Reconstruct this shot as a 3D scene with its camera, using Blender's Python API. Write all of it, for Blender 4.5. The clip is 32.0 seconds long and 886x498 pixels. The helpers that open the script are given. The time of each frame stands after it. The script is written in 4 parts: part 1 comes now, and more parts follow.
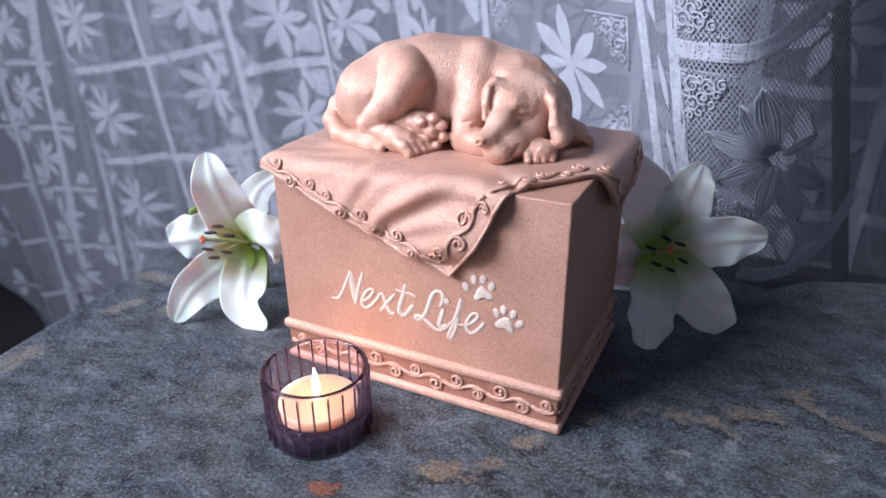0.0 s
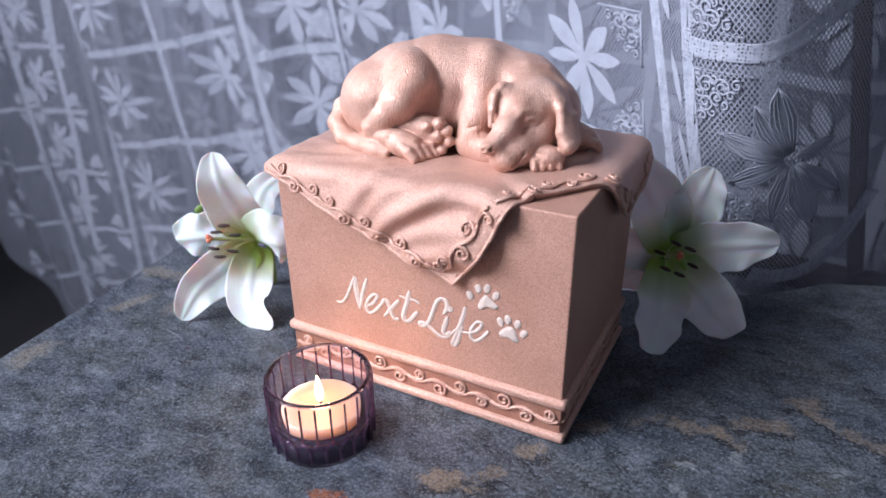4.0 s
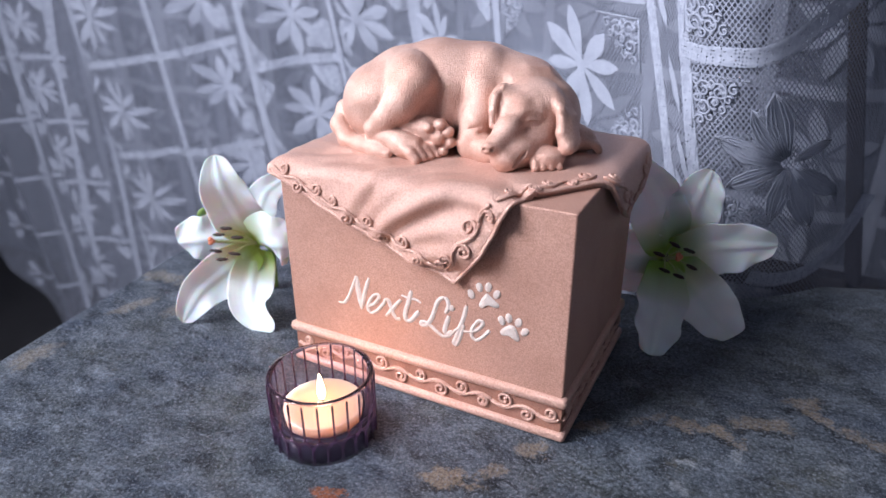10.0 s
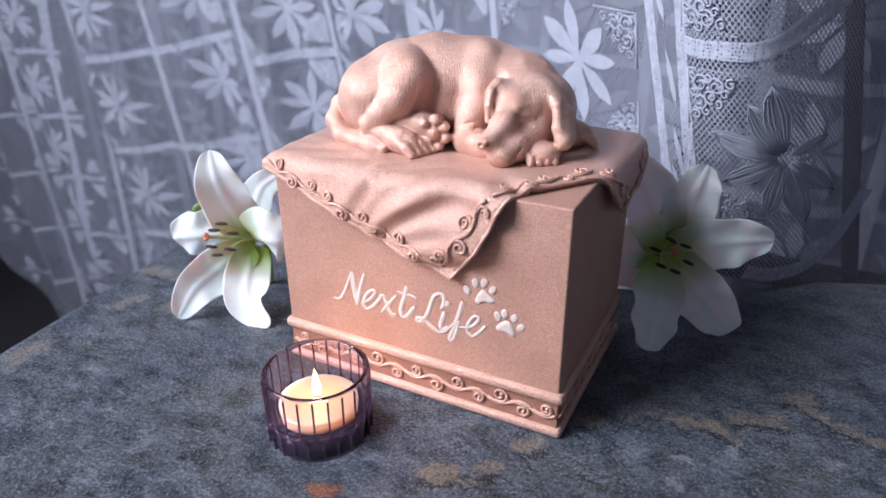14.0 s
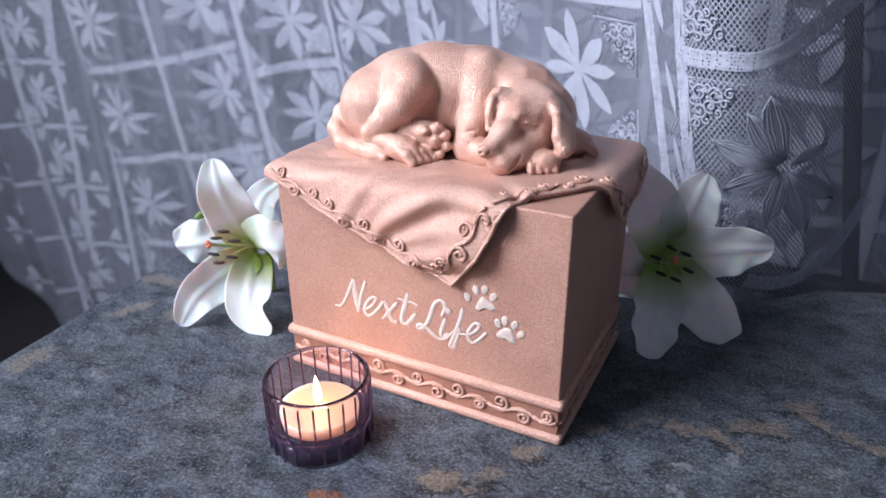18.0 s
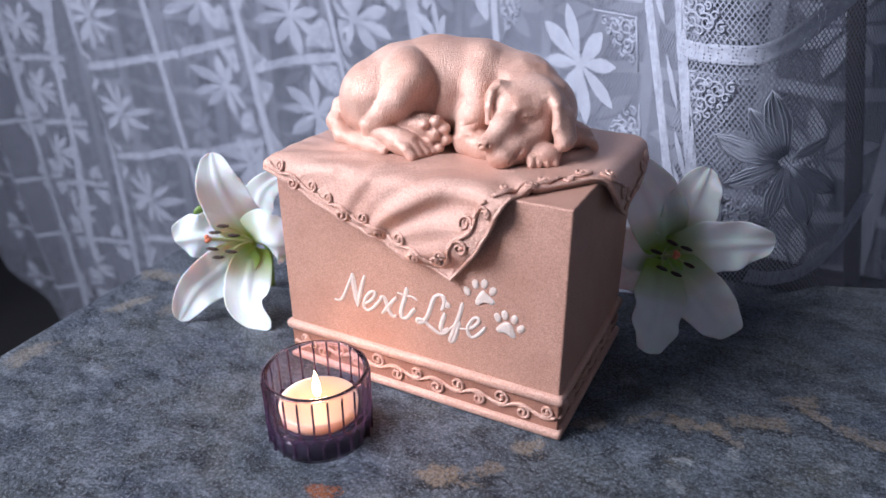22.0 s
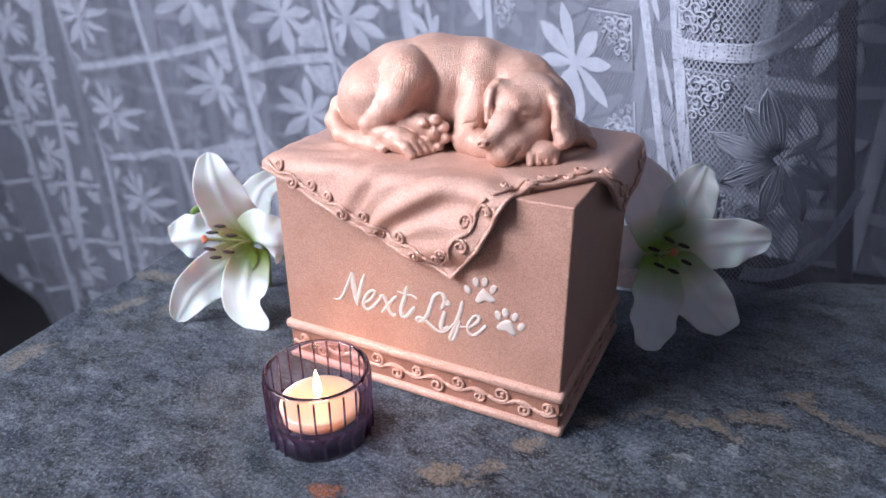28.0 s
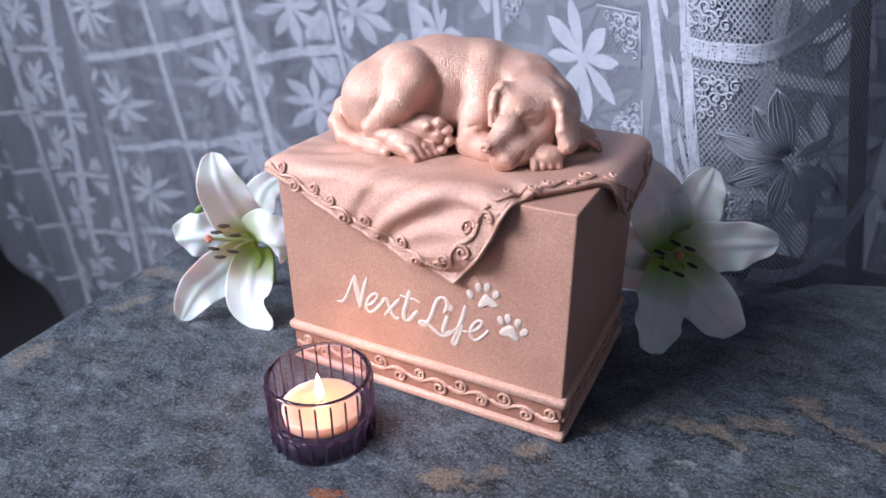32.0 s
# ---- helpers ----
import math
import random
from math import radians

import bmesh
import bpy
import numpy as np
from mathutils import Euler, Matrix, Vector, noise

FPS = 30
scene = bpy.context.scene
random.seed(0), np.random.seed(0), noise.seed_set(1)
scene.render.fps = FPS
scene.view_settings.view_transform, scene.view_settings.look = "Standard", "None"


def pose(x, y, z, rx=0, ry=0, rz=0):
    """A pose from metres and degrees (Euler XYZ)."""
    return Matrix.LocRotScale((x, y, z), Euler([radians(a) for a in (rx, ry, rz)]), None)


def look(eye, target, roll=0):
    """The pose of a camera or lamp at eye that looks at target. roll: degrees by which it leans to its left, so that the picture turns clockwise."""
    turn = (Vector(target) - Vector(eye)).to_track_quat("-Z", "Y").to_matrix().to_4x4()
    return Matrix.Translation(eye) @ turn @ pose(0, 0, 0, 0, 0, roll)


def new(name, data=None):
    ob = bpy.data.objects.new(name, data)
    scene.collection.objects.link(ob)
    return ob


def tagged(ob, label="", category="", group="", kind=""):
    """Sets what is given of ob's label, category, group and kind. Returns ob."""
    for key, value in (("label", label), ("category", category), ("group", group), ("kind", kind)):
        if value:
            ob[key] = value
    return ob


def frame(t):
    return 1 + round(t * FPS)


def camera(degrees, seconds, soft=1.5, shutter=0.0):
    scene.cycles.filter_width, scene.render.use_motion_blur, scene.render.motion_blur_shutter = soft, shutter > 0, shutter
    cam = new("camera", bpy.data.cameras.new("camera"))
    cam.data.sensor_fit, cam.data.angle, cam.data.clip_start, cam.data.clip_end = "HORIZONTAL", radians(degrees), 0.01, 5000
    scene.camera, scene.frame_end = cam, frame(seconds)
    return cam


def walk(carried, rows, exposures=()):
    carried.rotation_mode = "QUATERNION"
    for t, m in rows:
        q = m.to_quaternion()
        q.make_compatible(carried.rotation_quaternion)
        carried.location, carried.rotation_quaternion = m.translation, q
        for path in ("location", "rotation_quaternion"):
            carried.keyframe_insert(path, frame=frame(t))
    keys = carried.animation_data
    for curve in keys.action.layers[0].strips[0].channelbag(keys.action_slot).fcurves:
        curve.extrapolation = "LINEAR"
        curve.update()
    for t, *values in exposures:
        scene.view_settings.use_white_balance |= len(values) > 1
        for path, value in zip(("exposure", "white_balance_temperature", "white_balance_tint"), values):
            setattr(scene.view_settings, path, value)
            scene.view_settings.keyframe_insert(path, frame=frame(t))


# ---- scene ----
cam = camera(63.66, 32.0)
cam.data.dof.use_dof, cam.data.dof.focus_distance, cam.data.dof.aperture_fstop = True, 0.373, 8.0
# seconds, eye, target, roll
PATH = [
    (0, (0.0757, -0.2849, 0.2424), (-0.0844, 0.0396, 0.0720), -0.40),
    (0.5, (0.0762, -0.2847, 0.2425), (-0.0846, 0.0399, 0.0728), -0.42),
    (1, (0.0775, -0.2840, 0.2431), (-0.0852, 0.0401, 0.0741), -0.37),
    (1.5, (0.0784, -0.2819, 0.2449), (-0.0863, 0.0406, 0.0751), -0.40),
    (2, (0.0782, -0.2799, 0.2478), (-0.0873, 0.0407, 0.0752), -0.39),
    (2.5, (0.0765, -0.2780, 0.2496), (-0.0882, 0.0413, 0.0737), -0.41),
    (3, (0.0757, -0.2757, 0.2523), (-0.0889, 0.0416, 0.0728), -0.48),
    (3.5, (0.0756, -0.2735, 0.2546), (-0.0892, 0.0421, 0.0724), -0.50),
    (5.5, (0.0776, -0.2771, 0.2508), (-0.0880, 0.0415, 0.0747), -0.43),
    (6, (0.0775, -0.2793, 0.2482), (-0.0876, 0.0410, 0.0746), -0.37),
    (6.5, (0.0771, -0.2803, 0.2456), (-0.0871, 0.0418, 0.0744), -0.41),
    (7, (0.0769, -0.2807, 0.2431), (-0.0862, 0.0434, 0.0747), -0.38),
    (7.5, (0.0770, -0.2802, 0.2412), (-0.0856, 0.0454, 0.0751), -0.35),
    (8, (0.0772, -0.2793, 0.2415), (-0.0852, 0.0464, 0.0755), -0.40),
    (8.5, (0.0776, -0.2786, 0.2425), (-0.0855, 0.0464, 0.0757), -0.37),
    (9, (0.0775, -0.2782, 0.2447), (-0.0862, 0.0451, 0.0755), -0.34),
    (9.5, (0.0775, -0.2785, 0.2473), (-0.0872, 0.0427, 0.0751), -0.39),
    (10, (0.0773, -0.2800, 0.2492), (-0.0883, 0.0394, 0.0746), -0.41),
    (10.5, (0.0768, -0.2818, 0.2507), (-0.0900, 0.0368, 0.0756), -0.46),
    (11, (0.0763, -0.2827, 0.2511), (-0.0917, 0.0358, 0.0771), -0.43),
    (11.5, (0.0762, -0.2835, 0.2508), (-0.0926, 0.0357, 0.0786), -0.43),
    (12, (0.0764, -0.2831, 0.2503), (-0.0926, 0.0367, 0.0794), -0.40),
    (12.5, (0.0767, -0.2815, 0.2491), (-0.0917, 0.0389, 0.0788), -0.44),
    (13, (0.0768, -0.2805, 0.2483), (-0.0899, 0.0405, 0.0774), -0.38),
    (13.5, (0.0777, -0.2792, 0.2483), (-0.0878, 0.0410, 0.0749), -0.41),
    (14, (0.0776, -0.2783, 0.2491), (-0.0863, 0.0405, 0.0718), -0.38),
    (14.5, (0.0768, -0.2775, 0.2500), (-0.0856, 0.0402, 0.0692), -0.43),
    (16.5, (0.0754, -0.2776, 0.2501), (-0.0877, 0.0410, 0.0717), -0.41),
    (17, (0.0766, -0.2783, 0.2494), (-0.0881, 0.0412, 0.0738), -0.42),
    (17.5, (0.0782, -0.2795, 0.2485), (-0.0873, 0.0407, 0.0751), -0.41),
    (18, (0.0793, -0.2803, 0.2482), (-0.0868, 0.0405, 0.0764), -0.39),
    (18.5, (0.0799, -0.2810, 0.2487), (-0.0866, 0.0402, 0.0781), -0.40),
    (19, (0.0798, -0.2812, 0.2494), (-0.0868, 0.0402, 0.0792), -0.40),
    (19.5, (0.0792, -0.2810, 0.2503), (-0.0871, 0.0402, 0.0796), -0.42),
    (20, (0.0788, -0.2806, 0.2500), (-0.0875, 0.0404, 0.0789), -0.41),
    (20.5, (0.0779, -0.2796, 0.2499), (-0.0878, 0.0409, 0.0773), -0.44),
    (21, (0.0778, -0.2792, 0.2485), (-0.0877, 0.0411, 0.0752), -0.41),
    (21.5, (0.0783, -0.2790, 0.2474), (-0.0872, 0.0410, 0.0735), -0.43),
    (22, (0.0794, -0.2791, 0.2461), (-0.0868, 0.0408, 0.0727), -0.40),
    (22.5, (0.0801, -0.2793, 0.2456), (-0.0866, 0.0406, 0.0728), -0.39),
    (23, (0.0805, -0.2798, 0.2457), (-0.0866, 0.0403, 0.0736), -0.35),
    (23.5, (0.0803, -0.2796, 0.2465), (-0.0868, 0.0405, 0.0744), -0.41),
    (24, (0.0782, -0.2774, 0.2470), (-0.0880, 0.0441, 0.0765), -0.40),
    (24.5, (0.0762, -0.2751, 0.2475), (-0.0891, 0.0477, 0.0787), -0.39),
    (25, (0.0771, -0.2734, 0.2479), (-0.0900, 0.0495, 0.0810), -0.40),
    (25.5, (0.0786, -0.2729, 0.2486), (-0.0903, 0.0492, 0.0821), -0.42),
    (27.5, (0.0769, -0.2799, 0.2475), (-0.0873, 0.0409, 0.0739), -0.39),
    (28, (0.0754, -0.2820, 0.2456), (-0.0860, 0.0403, 0.0722), -0.38),
    (28.5, (0.0750, -0.2840, 0.2435), (-0.0849, 0.0398, 0.0716), -0.37),
    (29, (0.0757, -0.2850, 0.2424), (-0.0844, 0.0396, 0.0720), -0.39),
    (29.5, (0.0765, -0.2849, 0.2423), (-0.0845, 0.0398, 0.0730), -0.36),
    (30, (0.0776, -0.2838, 0.2432), (-0.0852, 0.0401, 0.0743), -0.34),
    (30.5, (0.0784, -0.2816, 0.2454), (-0.0864, 0.0407, 0.0751), -0.37),
    (31, (0.0782, -0.2797, 0.2479), (-0.0874, 0.0408, 0.0751), -0.39),
    (31.5, (0.0766, -0.2776, 0.2501), (-0.0881, 0.0414, 0.0736), -0.43),
    (32, (0.0759, -0.2755, 0.2525), (-0.0888, 0.0416, 0.0727), -0.46),
]
walk(cam, [(t, look(eye, target, roll)) for t, eye, target, roll in PATH])

# ---- world and light ----
world = bpy.data.worlds.new("world")
scene.world = world
world.use_nodes = True
wn = world.node_tree.nodes
sky = wn.new("ShaderNodeTexSky")
sky.sky_type, sky.sun_disc = "NISHITA", False
sky.sun_elevation, sky.sun_rotation = radians(35), radians(-70)
wn["Background"].inputs["Strength"].default_value = 0.08
world.node_tree.links.new(sky.outputs["Color"], wn["Background"].inputs["Color"])


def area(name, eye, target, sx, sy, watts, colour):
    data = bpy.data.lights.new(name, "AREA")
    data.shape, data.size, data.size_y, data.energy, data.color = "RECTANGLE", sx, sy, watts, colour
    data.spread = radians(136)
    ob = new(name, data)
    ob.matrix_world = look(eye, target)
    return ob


# main light from the front left; the window it stands in is assumed, unseen
area("key_light", (-0.86, -0.74, 0.88), (-0.08, 0.06, 0.09), 0.80, 0.75, 29.5, (0.895, 0.90, 1.0))
flame_data = bpy.data.lights.new("candle_light", "POINT")
flame_data.energy, flame_data.color, flame_data.shadow_soft_size = 0.042, (1.0, 0.55, 0.28), 0.004
flame_lamp = new("candle_light", flame_data)
flame_lamp.location = (-0.1126, -0.0478, 0.034)


# ---- materials ----
def nodes_of(m):
    m.use_nodes = True
    return m.node_tree.nodes, m.node_tree.links, m.node_tree.nodes["Principled BSDF"]


def noise_fac(n, l, vector, scale, lo, hi, detail=5, rough=0.55):
    """Noise stretched so that lo to hi becomes 0 to 1."""
    tex = n.new("ShaderNodeTexNoise")
    tex.inputs["Scale"].default_value, tex.inputs["Detail"].default_value, tex.inputs["Roughness"].default_value = scale, detail, rough
    l.new(vector, tex.inputs["Vector"])
    ramp = n.new("ShaderNodeMapRange")
    ramp.inputs["From Min"].default_value, ramp.inputs["From Max"].default_value = lo, hi
    l.new(tex.outputs["Fac"], ramp.inputs["Value"])
    return ramp.outputs["Result"]


def blend(n, l, fac, a, b):
    mix = n.new("ShaderNodeMix")
    mix.data_type = "RGBA"
    for key, value in (("Factor", fac), ("A", a), ("B", b)):
        if isinstance(value, (tuple, float, int)):
            mix.inputs[key].default_value = (*value, 1) if isinstance(value, tuple) else value
        else:
            l.new(value, mix.inputs[key])
    return mix.outputs["Result"]


def sums(n, l, op, a, b=None, clamp=False):
    node = n.new("ShaderNodeMath")
    node.operation, node.use_clamp = op, clamp
    for i, value in enumerate((a, b)):
        if value is None:
            continue
        if isinstance(value, (float, int)):
            node.inputs[i].default_value = value
        else:
            l.new(value, node.inputs[i])
    return node.outputs[0]


def relief(n, l, bsdf, height, strength, distance=0.001):
    bp = n.new("ShaderNodeBump")
    bp.inputs["Strength"].default_value, bp.inputs["Distance"].default_value = strength, distance
    l.new(height, bp.inputs["Height"])
    l.new(bp.outputs["Normal"], bsdf.inputs["Normal"])


def mat(name, colour, rough=0.6, metal=0.0, noise1=0.0, noise2=0.0, size1=60, size2=900, bump=0.0, bump_size=600, dark=None, deep=0.001, strokes=0.0, **extra):
    """A plain surface with two scales of colour change and fine relief."""
    m = bpy.data.materials.new(name)
    n, l, bsdf = nodes_of(m)
    bsdf.inputs["Roughness"].default_value, bsdf.inputs["Metallic"].default_value = rough, metal
    for key, value in extra.items():
        bsdf.inputs[key.replace("_", " ")].default_value = value
    co = n.new("ShaderNodeTexCoord").outputs["Object"]
    dark = dark or tuple(c * 0.55 for c in colour)
    src = colour
    for scale, amount in ((size1, noise1), (size2, noise2)):
        if amount > 0:
            fac = sums(n, l, "MULTIPLY", noise_fac(n, l, co, scale, 0.35, 0.7), amount)
            src = blend(n, l, fac, src, dark)
    if src is colour:
        bsdf.inputs["Base Color"].default_value = (*colour, 1)
    else:
        l.new(src, bsdf.inputs["Base Color"])
    if bump > 0:
        tex = n.new("ShaderNodeTexNoise")
        tex.inputs["Scale"].default_value, tex.inputs["Detail"].default_value = bump_size, 4
        l.new(co, tex.inputs["Vector"])
        height = tex.outputs["Fac"]
        if strokes > 0:
            # short hair strokes that change direction slowly
            mp = n.new("ShaderNodeMapping")
            mp.inputs["Rotation"].default_value = (radians(15), radians(35), radians(10))
            mp.inputs["Scale"].default_value = (1, 1, 0.2)
            l.new(co, mp.inputs["Vector"])
            hair = n.new("ShaderNodeTexNoise")
            hair.inputs["Scale"].default_value, hair.inputs["Detail"].default_value, hair.inputs["Distortion"].default_value = 1450, 2, 1.0
            l.new(mp.outputs["Vector"], hair.inputs["Vector"])
            height = sums(n, l, "ADD", sums(n, l, "MULTIPLY", hair.outputs["Fac"], strokes), height)
        relief(n, l, bsdf, height, bump, deep)
    return m


URN = mat("copper_stoneware", (0.60, 0.36, 0.285), 0.42, 0.15, 0.35, 0.75, 25, 1500, 1.0, 1900, dark=(0.27, 0.125, 0.09), deep=0.0006)
# darker, redder copper for the band between the two mouldings
PLINTH_COPPER = mat("dark_plinth_copper", (0.40, 0.20, 0.145), 0.5, 0.1, 0.5, 0.7, 60, 1100, 1.0, 1900, dark=(0.20, 0.085, 0.06), deep=0.0005)
CLOTH = mat("copper_drape", (0.74, 0.495, 0.415), 0.33, 0.3, 0.35, 0.65, 40, 1000, 1.0, 1600, dark=(0.42, 0.20, 0.145), deep=0.0008)
DOG = mat("copper_figure", (0.76, 0.52, 0.435), 0.38, 0.32, 0.6, 0.5, 60, 1200, 1.0, 1800, dark=(0.46, 0.22, 0.155), deep=0.00021, strokes=3.2)
WHITE_INK = mat("white_engraving", (0.70, 0.64, 0.61), 0.7, 0, 0.4, 0.6, 300, 1800, 0.8, 1800, dark=(0.5, 0.36, 0.31))
STEM = mat("lily_green", (0.14, 0.24, 0.05), 0.5, 0, 0.4, 0, 200)
FILAMENT = mat("pale_green_filament", (0.42, 0.48, 0.22), 0.5, 0, 0.3, 0, 200)
ANTHER = mat("dark_anther", (0.035, 0.02, 0.018), 0.8, 0, 0.4, 0, 900)
STIGMA = mat("orange_stigma", (0.62, 0.2, 0.11), 0.6, 0, 0.3, 0, 900)
WAX = mat("candle_wax", (0.37, 0.26, 0.18), 0.45, 0, 0.1, 0, 100, Subsurface_Weight=1.0, Subsurface_Scale=0.05, Subsurface_Radius=(1.0, 0.7, 0.5))
WICK = mat("burnt_wick", (0.02, 0.015, 0.012), 0.9, 0, 0.3, 0, 900)
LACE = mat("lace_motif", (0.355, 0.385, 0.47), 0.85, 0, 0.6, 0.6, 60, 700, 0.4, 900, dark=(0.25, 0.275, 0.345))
WALL = mat("pale_wall", (0.84, 0.85, 0.90), 0.9, 0, 0.3, 0, 5)
# dark colour stands in for the unlit space behind the curtain
BACK_SHADE = mat("back_shade", (0.12, 0.135, 0.175), 0.9, 0, 0.4, 0, 6)
WOOD = mat("dark_wood", (0.035, 0.033, 0.04), 0.6, 0, 0.4, 0.3, 20, 300)
FLOORM = mat("dark_stone_floor", (0.05, 0.05, 0.058), 0.7, 0, 0.4, 0, 8)


def granite():
    """Riven blue-grey stone: clouds and bedding, a crackle of small dark and pale grains, brown veins, a painted glow
    by the candle.
    """
    m = bpy.data.materials.new("blue_grey_granite")
    n, l, bsdf = nodes_of(m)
    co = n.new("ShaderNodeTexCoord").outputs["Object"]
    mp = n.new("ShaderNodeMapping")
    mp.inputs["Rotation"].default_value = (0, 0, radians(-28))
    mp.inputs["Scale"].default_value = (0.78, 1.12, 1)
    l.new(co, mp.inputs["Vector"])
    bed = mp.outputs["Vector"]
    # slow change from blue to a green and brown grey
    col = blend(n, l, noise_fac(n, l, bed, 16, 0.38, 0.64, 7, 0.65), (0.056, 0.080, 0.132), (0.108, 0.122, 0.120))
    cloud = noise_fac(n, l, bed, 48, 0.42, 0.61, 10, 0.79)
    col = blend(n, l, sums(n, l, "MULTIPLY", cloud, 0.85), col, (0.26, 0.305, 0.37))
    shade = noise_fac(n, l, bed, 74, 0.51, 0.62, 10, 0.83)
    col = blend(n, l, sums(n, l, "MULTIPLY", shade, 0.85), col, (0.014, 0.019, 0.031))
    crackle = noise_fac(n, l, bed, 260, 0.46, 0.56, 6, 0.85)
    col = blend(n, l, sums(n, l, "MULTIPLY", crackle, 0.42), col, (0.014, 0.018, 0.027))
    # brown breaks scattered through the stone
    rust = noise_fac(n, l, bed, 33, 0.60, 0.70, 8, 0.75)
    col = blend(n, l, sums(n, l, "MULTIPLY", rust, 0.5), col, (0.17, 0.145, 0.105))
    wob = n.new("ShaderNodeTexNoise")
    wob.inputs["Scale"].default_value, wob.inputs["Detail"].default_value, wob.inputs["Roughness"].default_value = 75, 10, 0.74
    l.new(co, wob.inputs["Vector"])
    push = n.new("ShaderNodeVectorMath")
    push.operation = "MULTIPLY_ADD"
    push.inputs[1].default_value, push.inputs[2].default_value = (0.034, 0.034, 0), (-0.017, -0.017, 0)
    l.new(wob.outputs["Color"], push.inputs[0])
    bent = n.new("ShaderNodeVectorMath")
    l.new(co, bent.inputs[0])
    l.new(push.outputs["Vector"], bent.inputs[1])

    def blot(col, x, y, rx, ry, turn, colour, strength, ragged=2.6):
        """A vein, fleck or painted patch of glow, with a ragged outline."""
        mp = n.new("ShaderNodeMapping")
        mp.vector_type = "TEXTURE"
        mp.inputs["Location"].default_value = (x, y, 0)
        mp.inputs["Rotation"].default_value = (0, 0, radians(turn))
        mp.inputs["Scale"].default_value = (rx, ry, 1)
        l.new(bent.outputs["Vector"], mp.inputs["Vector"])
        ln = n.new("ShaderNodeVectorMath")
        ln.operation = "LENGTH"
        l.new(mp.outputs["Vector"], ln.inputs[0])
        d = sums(n, l, "ADD", ln.outputs["Value"], sums(n, l, "MULTIPLY", sums(n, l, "SUBTRACT", wob.outputs["Fac"], 0.5), ragged))
        ramp = n.new("ShaderNodeMapRange")
        ramp.inputs["From Min"].default_value, ramp.inputs["From Max"].default_value = 1.1, 0.75
        ramp.inputs["To Max"].default_value = strength
        l.new(d, ramp.inputs["Value"])
        return blend(n, l, ramp.outputs["Result"], col, colour)

    tan, white, black = (0.38, 0.30, 0.22), (0.46, 0.50, 0.55), (0.008, 0.010, 0.016)
    # the broken vein that runs under the urn, with dark cracks beside it
    for x, y, rx, ry, turn, strength in ((-0.041, -0.047, 0.016, 0.0062, 22, 0.75), (-0.022, -0.034, 0.007, 0.004, 15, 0.6), (-0.013, -0.009, 0.010, 0.005, 35, 0.65), (0.007, 0.020, 0.012, 0.0042, 48, 0.5),
                                         (0.034, 0.041, 0.013, 0.0025, 50, 0.4), (0.057, 0.044, 0.014, 0.0042, 8, 0.7), (0.074, 0.043, 0.010, 0.0035, -12, 0.55), (0.088, 0.062, 0.017, 0.0065, 22, 0.55),
                                         (0.106, 0.091, 0.011, 0.004, 40, 0.6), (0.117, 0.080, 0.013, 0.004, -22, 0.65), (0.139, 0.070, 0.016, 0.0045, -25, 0.5)):
        col = blot(col, x + 0.003, y - 0.006, rx * 1.05, ry * 0.5, turn, black, 0.75)
        col = blot(col, x, y, rx, ry, turn, tan, strength)
    for x, y, rx, ry, turn, strength in ((0.057, 0.0135, 0.0042, 0.0026, 10, 0.8), (0.057, -0.006, 0.0022, 0.004, 30, 0.6), (0.081, 0.033, 0.0014, 0.008, -8, 0.55), (0.125, 0.045, 0.005, 0.002, 20, 0.4),
                                         (-0.012, 0.004, 0.003, 0.010, 20, 0.4), (0.018, 0.067, 0.006, 0.003, 30, 0.3)):
        col = blot(col, x, y, rx, ry, turn, white, strength)
    # weathered pale rim at the far corner
    for x, y, rx, ry, turn in ((-0.325, 0.041, 0.020, 0.007, 10), (-0.300, 0.045, 0.012, 0.006, 60), (-0.273, 0.012, 0.014, 0.008, 30), (-0.316, -0.070, 0.016, 0.008, 80), (-0.31, 0.0, 0.02, 0.006, 70)):
        col = blot(col, x, y, rx, ry, turn, (0.33, 0.29, 0.24), 0.6)
    # orange candle glow on the stone, painted into its colour over a brown vein
    col = blot(col, -0.087, -0.083, 0.009, 0.0045, 8, (0.50, 0.17, 0.07), 0.8, 2.0)
    # grains
    grain = noise_fac(n, l, co, 560, 0.46, 0.56, 3, 0.8)
    col = blend(n, l, sums(n, l, "MULTIPLY", grain, 0.5), col, (0.016, 0.020, 0.030))
    pale = noise_fac(n, l, co, 600, 0.55, 0.61, 3, 0.75)
    col = blend(n, l, sums(n, l, "MULTIPLY", pale, 0.8), col, (0.27, 0.305, 0.365))
    l.new(col, bsdf.inputs["Base Color"])
    r = n.new("ShaderNodeMapRange")
    r.inputs["To Min"].default_value, r.inputs["To Max"].default_value = 0.34, 0.6
    bsdf.inputs["Specular IOR Level"].default_value = 0.3
    l.new(grain, r.inputs["Value"])
    l.new(r.outputs["Result"], bsdf.inputs["Roughness"])
    high = sums(n, l, "ADD", sums(n, l, "MULTIPLY", sums(n, l, "SUBTRACT", cloud, shade), 1.3), sums(n, l, "MULTIPLY", sums(n, l, "ADD", grain, crackle), -0.14))
    relief(n, l, bsdf, high, 0.8, 0.0022)
    return m


GRANITE = granite()


